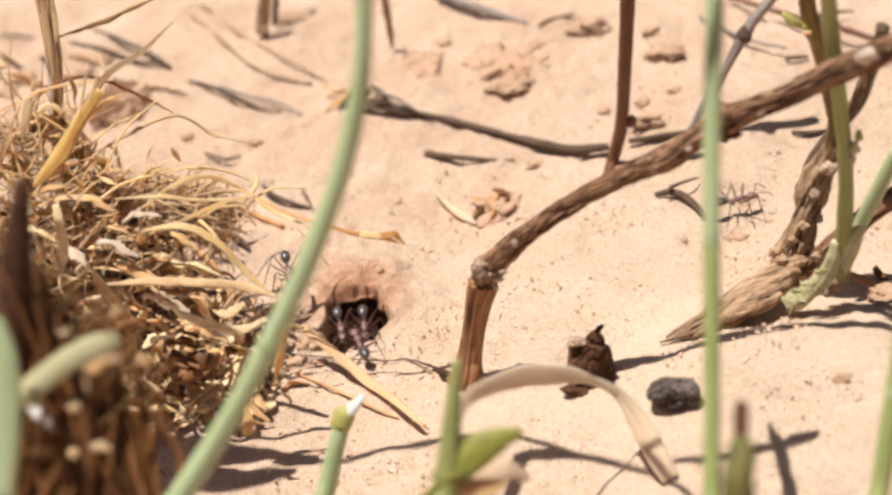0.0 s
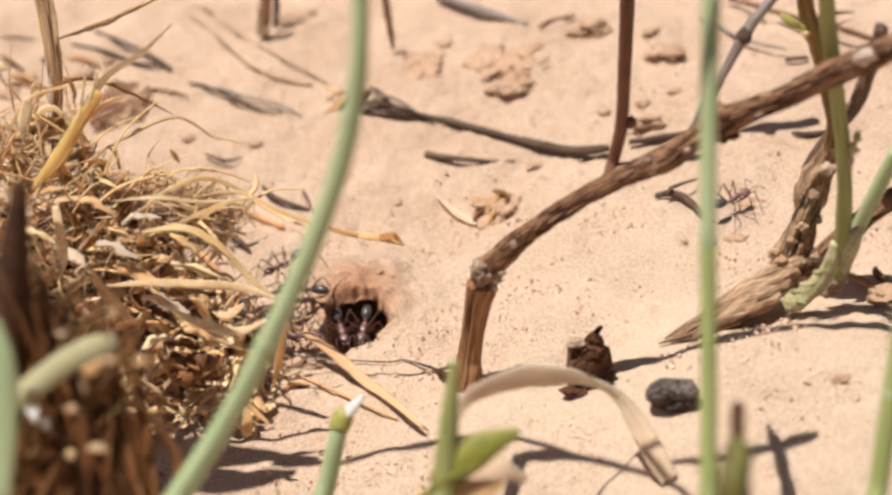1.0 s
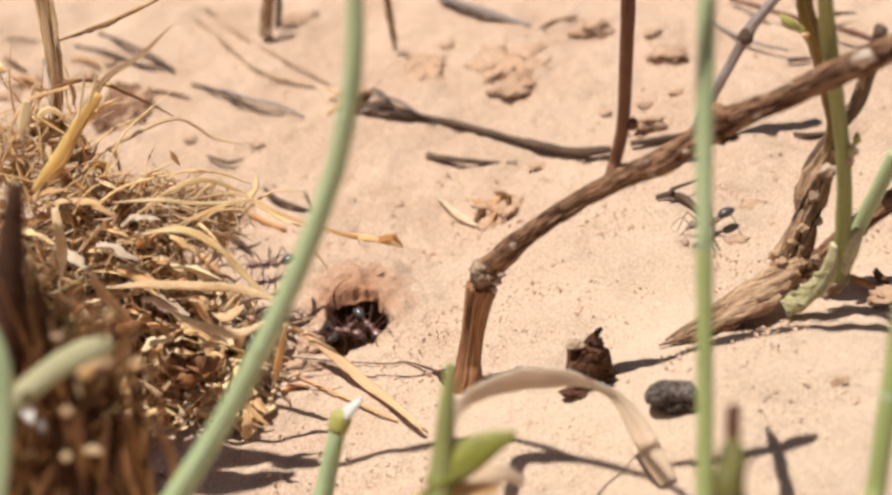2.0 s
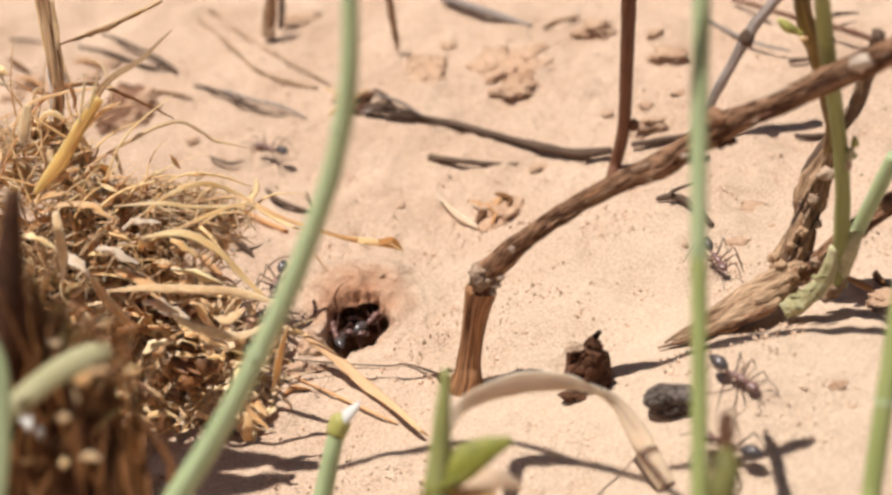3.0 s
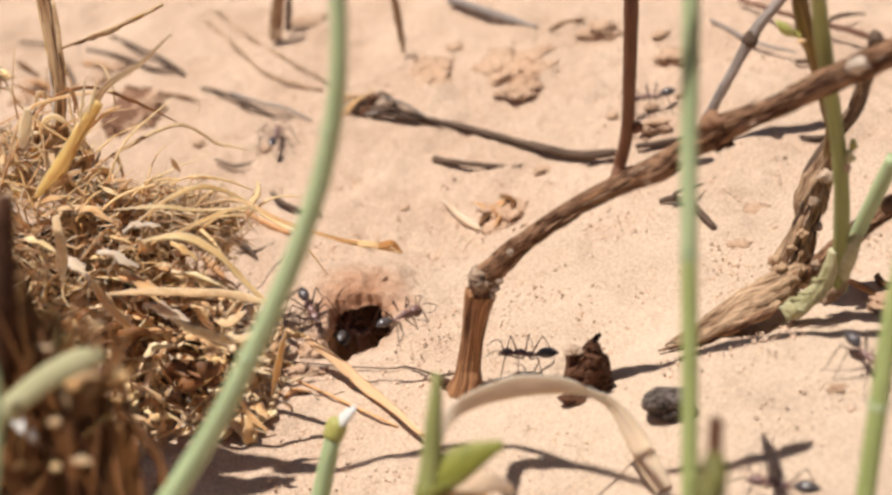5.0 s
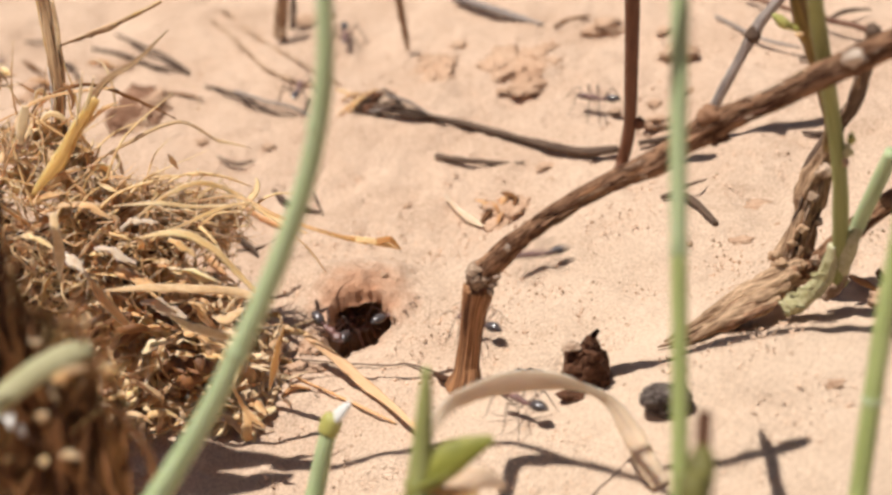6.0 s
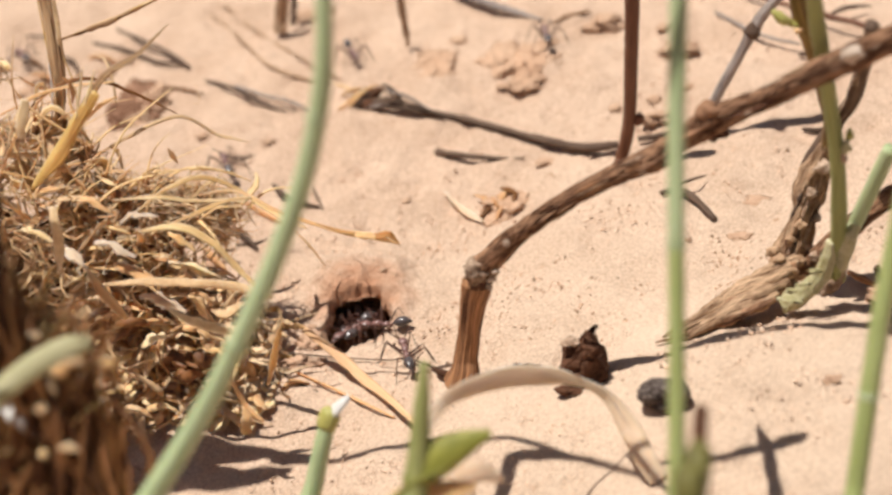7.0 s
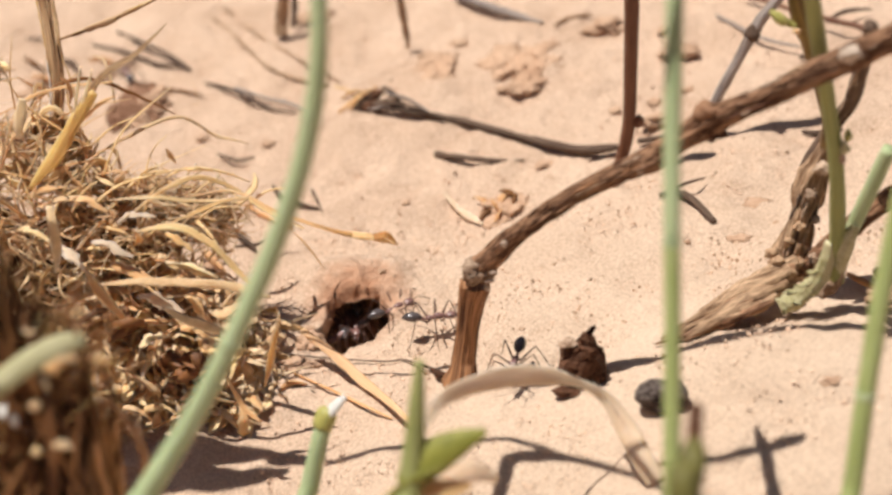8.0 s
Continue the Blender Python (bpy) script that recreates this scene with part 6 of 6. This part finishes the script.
def motions():
    # by the shrub, down over its root and off
    stroll(ANTS[0], [(0, 0.05604, 0.03265, 0.00591, 15), (0.3, 0.05679, 0.03324, 0.00576, 21), (0.6, 0.05733, 0.03392, 0.00559, 21), (0.9, 0.05613, 0.03371, 0.00570, 29), (1.2, 0.05558, 0.03355, 0.00571, 71), (1.4, 0.05617, 0.03346, 0.00576, 166), (1.7, 0.05505, 0.03178, 0.00601, 160), (2.3, 0.04521, 0.02522, 0.00449, -123), (2.8, 0.04310, 0.01727, 0.00555, -94), (3, 0.04821, 0.01636, 0.00588, -79), (3.2, 0.04796, 0.01072, 0.00738, -80), (3.4, 0.04873, 0.00871, 0.00778, -85), (3.5, 0.04853, -0.00355, 0.01332, -57), (3.6, 0.04877, -0.00415, 0.01339, 20), (3.8, 0.05355, -0.00433, 0.01418, -28), (4, 0.06261, -0.00964, 0.01527, -58), (4.2, 0.05988, -0.01741, 0.01729, -101), (4.4, 0.05760, -0.02233, 0.01721, -109), (4.7, 0.05787, -0.02397, 0.01758, -102), (5.1, 0.06283, -0.03507, 0.02012, -62), (5.5, 0.07297, -0.04477, 0.02008, -41), (8, 0.07400, -0.04625, 0.01988, -31)], 1)
    # over the mound and away, back again to the nest, and off once more
    stroll(ANTS[1], [(0, 0.00918, -0.06393, 0.00167, 63), (1.9, 0.01905, -0.05610, 0.00398, 54), (2.4, 0.03843, -0.03191, 0.01329, 18), (2.8, 0.04211, -0.02619, 0.01520, -40), (2.9, 0.04187, -0.02659, 0.01504, -53), (3, 0.04135, -0.02818, 0.01475, -57), (3.1, 0.04664, -0.03221, 0.01709, -47), (3.2, 0.05000, -0.03634, 0.01712, -48), (3.3, 0.05484, -0.04237, 0.01725, -32), (3.5, 0.05624, -0.04341, 0.01746, -21), (3.7, 0.06361, -0.04839, 0.01719, -42), (4.2, 0.06333, -0.05515, 0.01387, -148), (4.5, 0.05234, -0.05057, 0.01433, 164), (4.7, 0.05142, -0.05190, 0.01361, 166), (5.2, 0.03473, -0.04435, 0.01076, 143), (5.8, 0.01250, -0.02052, 0.00442, 130), (6, 0.00922, -0.01673, 0.00396, 136), (6.2, -0.00258, -0.00517, 0.00121, 137), (6.4, -0.00513, -0.00281, -0.00008, 146), (6.6, -0.01217, 0.00397, -0.00215, 174), (6.8, -0.01023, 0.00578, -0.00281, 96), (7, -0.01021, 0.00617, -0.00287, 99), (7.2, -0.00509, -0.00008, -0.00032, -46), (7.4, 0.00027, -0.00398, 0.00102, -9), (7.6, 0.00668, -0.00755, 0.00253, -46), (7.8, 0.01158, -0.00999, 0.00459, -69), (8, 0.00956, -0.00657, 0.00379, -109)], 2)
    # from the near sand past the bark chunk, round the twig and into the nest
    stroll(ANTS[2], [(0, 0.03864, -0.07229, 0.00669, 86), (2.2, 0.04181, -0.05948, 0.00894, 92), (2.8, 0.04026, -0.04490, 0.01224, 95), (2.9, 0.03897, -0.04227, 0.01234, 105), (3.1, 0.03703, -0.04100, 0.01216, 162), (3.2, 0.03603, -0.04062, 0.01202, 151), (3.3, 0.03125, -0.03646, 0.01049, 146), (3.5, 0.03004, -0.03392, 0.01015, 138), (3.6, 0.02629, -0.03212, 0.00862, 152), (3.8, 0.01939, -0.02418, 0.00670, 156), (3.9, 0.01818, -0.02294, 0.00655, -161), (4, 0.01654, -0.02048, 0.00565, -109), (4.3, 0.01594, -0.01876, 0.00515, -97), (4.4, 0.01386, -0.01249, 0.00516, -97), (4.6, 0.01228, -0.00924, 0.00444, -93), (4.7, 0.01092, -0.00824, 0.00400, -94), (5.2, 0.01130, 0.00008, 0.00361, 95), (5.8, 0.00929, 0.01125, 0.00248, 101), (5.9, 0.00880, 0.01039, 0.00235, 98), (6, 0.00343, 0.00976, 0.00086, 135), (6.1, -0.00183, 0.01718, -0.00129, 160), (6.3, -0.00262, 0.01802, -0.00161, -119), (6.4, -0.02214, 0.03258, 0.00243, -136), (6.5, -0.01839, 0.02807, -0.00185, -83), (6.6, -0.01870, 0.02611, -0.00432, -87), (6.8, -0.01989, 0.02593, -0.00837, -91), (8, -0.02011, 0.02813, -0.01067, -92)], 3)
    # fast from the far side into the nest, out again at the end
    stroll(ANTS[3], [(0, 0.13368, 0.08336, 0.00902, -168), (5.6, 0.11271, 0.07275, 0.00672, -164), (5.9, 0.03293, 0.03444, 0.00391, -155), (6, 0.01663, 0.02941, 0.00112, 176), (6.1, -0.00647, 0.02402, -0.00251, -153), (6.2, -0.01735, 0.02313, -0.00527, -160), (6.5, -0.02017, 0.02416, -0.00882, 179), (7.2, -0.01864, 0.02260, -0.00824, 8), (7.5, -0.01589, 0.02192, -0.00677, 4), (7.6, -0.01263, 0.02032, -0.00536, -6), (7.7, -0.00744, 0.01532, -0.00190, -18), (7.8, -0.00451, 0.01411, -0.00130, 2), (8, -0.00485, 0.01465, -0.00131, 3)], 4)
    stroll(ANTS[4], [(0, 0.14522, 0.09474, 0.00814, -166), (6, 0.12621, 0.08772, 0.00699, 178), (6.4, 0.03602, 0.04344, 0.00345, -169), (6.5, 0.01952, 0.03887, 0.00096, 172), (6.6, 0.00454, 0.03616, -0.00200, -163), (6.7, -0.00441, 0.02753, -0.00203, -147), (6.8, -0.01519, 0.02245, -0.00469, -143), (7.1, -0.02101, 0.02345, -0.00902, -142), (8, -0.02188, 0.02527, -0.01082, -148)], 5)
    # in the entrance
    stroll(ANTS[5], [(0, -0.02270, 0.02224, -0.00687, -83), (1.7, -0.02251, 0.02199, -0.00689, -70), (2.8, -0.02388, 0.02197, -0.00762, 103), (3.7, -0.02379, 0.02240, -0.00759, 104), (4, -0.02376, 0.02194, -0.00709, 97), (4.4, -0.02274, 0.02754, -0.00912, 76), (8, -0.02227, 0.02886, -0.01153, 87)], 6)
    stroll(ANTS[6], [(0, -0.01810, 0.02202, -0.00702, -89), (1.7, -0.01768, 0.02234, -0.00696, -103), (2.8, -0.01690, 0.02467, -0.00696, 53), (3.8, -0.01663, 0.02410, -0.00614, 34), (4.1, -0.01332, 0.02366, -0.00583, 11), (4.7, -0.01121, 0.02211, -0.00458, 26), (5.8, -0.01323, 0.02480, -0.00579, 47), (6, -0.01305, 0.02471, -0.00585, 42), (6.2, -0.01553, 0.02275, -0.00659, -168), (6.4, -0.01176, 0.01911, -0.00466, 164), (6.6, -0.01045, 0.01839, -0.00480, 158), (7, -0.01436, 0.01857, -0.00503, 172), (7.2, -0.01600, 0.02243, -0.00663, -3), (7.5, -0.01587, 0.02274, -0.00657, -2), (7.8, -0.01295, 0.02285, -0.00492, 32), (8, -0.01246, 0.02336, -0.00498, 32)], 7)
    stroll(ANTS[7], [(0, -0.01895, 0.01277, -0.00455, 104), (0.1, -0.02044, 0.01219, -0.00456, 134), (0.2, -0.02260, 0.01027, -0.00302, -172), (0.3, -0.02672, 0.01199, -0.00247, 156), (0.7, -0.02923, 0.01343, -0.00234, -8), (1, -0.03029, 0.01444, -0.00205, -14), (1.1, -0.02642, 0.01565, -0.00344, -5), (1.2, -0.02372, 0.01868, -0.00608, -0), (1.7, -0.02193, 0.02038, -0.00740, 14), (2.3, -0.02177, 0.02619, -0.00952, 71), (8, -0.02216, 0.02943, -0.01226, 75)], 8)
    stroll(ANTS[8], [(0, -0.03227, 0.03500, -0.00119, -82), (0.2, -0.03154, 0.03502, -0.00096, -75), (0.3, -0.03038, 0.03365, -0.00095, -77), (0.5, -0.02876, 0.02764, -0.00121, 148), (1, -0.02881, 0.02785, -0.00115, 152), (1.2, -0.02795, 0.02443, -0.00236, -78), (1.5, -0.02497, 0.02057, -0.00476, -64), (1.7, -0.02442, 0.02072, -0.00623, -46), (2.2, -0.02285, 0.02410, -0.00923, -18), (8, -0.02286, 0.02925, -0.01246, 5)], 9)
    stroll(ANTS[9], [(0, -0.04743, 0.04811, -0.00248, -27), (0.6, -0.04029, 0.04532, -0.00268, -30), (0.8, -0.03237, 0.03717, -0.00105, -56), (1.2, -0.03348, 0.03743, -0.00133, 125), (1.5, -0.03547, 0.04066, -0.00166, 117), (1.7, -0.03475, 0.03939, -0.00134, 118), (2.3, -0.03677, 0.03849, -0.00188, -124), (2.8, -0.03523, 0.03595, -0.00202, -107), (3, -0.03457, 0.03488, -0.00210, -103), (3.2, -0.03646, 0.03573, -0.00211, -74), (3.5, -0.02900, 0.02665, -0.00162, -32), (4, -0.02864, 0.02583, -0.00194, 61), (4.7, -0.02899, 0.02499, -0.00225, -71), (5.3, -0.02849, 0.02613, -0.00180, -72), (5.8, -0.02825, 0.02566, -0.00200, -73), (5.9, -0.02752, 0.02364, -0.00339, -77), (6, -0.02557, 0.02073, -0.00478, -58), (6.1, -0.02284, 0.02043, -0.00674, 2), (6.3, -0.02136, 0.02441, -0.00895, 44), (8, -0.02158, 0.02895, -0.01140, 76)], 10)
    # on the far sand
    stroll(ANTS[10], [(0, 0.08973, 0.00322, 0.01243, 165), (2.3, 0.08274, 0.00634, 0.01187, 148), (2.6, 0.04263, 0.02887, 0.00514, 142), (2.8, -0.01036, 0.06450, -0.00474, 144), (3, -0.03857, 0.09054, -0.00425, 140), (3.2, -0.03920, 0.09074, -0.00425, -68), (3.5, -0.03944, 0.09377, -0.00409, -79), (3.8, -0.03847, 0.09412, -0.00390, -99), (4.2, -0.03753, 0.09353, -0.00378, -116), (4.6, -0.03893, 0.09578, -0.00390, 83), (5.8, -0.03790, 0.10106, -0.00282, 87), (6.1, -0.03220, 0.12593, -0.00219, 82), (6.4, -0.02469, 0.15279, -0.00192, 82), (7, -0.01740, 0.20988, -0.00229, 84), (8, -0.01604, 0.22002, -0.00174, 85)], 11)
    stroll(ANTS[11], [(0, -0.05419, 0.05825, -0.00340, -33), (6.2, -0.05568, 0.05975, -0.00325, -26), (6.5, -0.04625, 0.07263, -0.00355, 84), (7, -0.05009, 0.08325, -0.00384, 106), (7.5, -0.06276, 0.10000, -0.00442, 131), (8, -0.08160, 0.13960, -0.00606, 112)], 12)
    stroll(ANTS[12], [(0, -0.13636, 0.15293, -0.00729, -19), (5.7, -0.13872, 0.16169, -0.00754, -19), (6.2, -0.11140, 0.15340, -0.00431, 19), (6.5, -0.10954, 0.15288, -0.00476, 50), (7, -0.11152, 0.15311, -0.00433, 120), (7.6, -0.13140, 0.16908, -0.00677, 148), (8, -0.14255, 0.17299, -0.00686, 176)], 13)
    stroll(ANTS[13], [(0, -0.02612, 0.23158, -0.00199, -85), (5.4, -0.02984, 0.21658, -0.00192, -81), (5.9, -0.02361, 0.14717, -0.00211, -87), (6.5, -0.02453, 0.13936, -0.00261, -90), (7, -0.02188, 0.13142, -0.00257, -73), (7.4, -0.02622, 0.14919, -0.00237, 103), (8, -0.03797, 0.23539, -0.00339, 99)], 14)
    stroll(ANTS[14], [(0, 0.03679, 0.20497, 0.00187, -93), (2.9, 0.03301, 0.17431, 0.00292, -90), (3.5, 0.03151, 0.12056, 0.00317, -87), (4, 0.04048, 0.10321, 0.00310, -50), (4.5, 0.05067, 0.08610, 0.00337, -58), (5.2, 0.04729, 0.08507, 0.00265, 138), (6.5, 0.02863, 0.09385, 0.00135, 155), (7, 0.02687, 0.11805, 0.00308, 91), (7.4, 0.02740, 0.17026, 0.00222, 88), (8, 0.02871, 0.21026, 0.00069, 90)], 15)


motions()
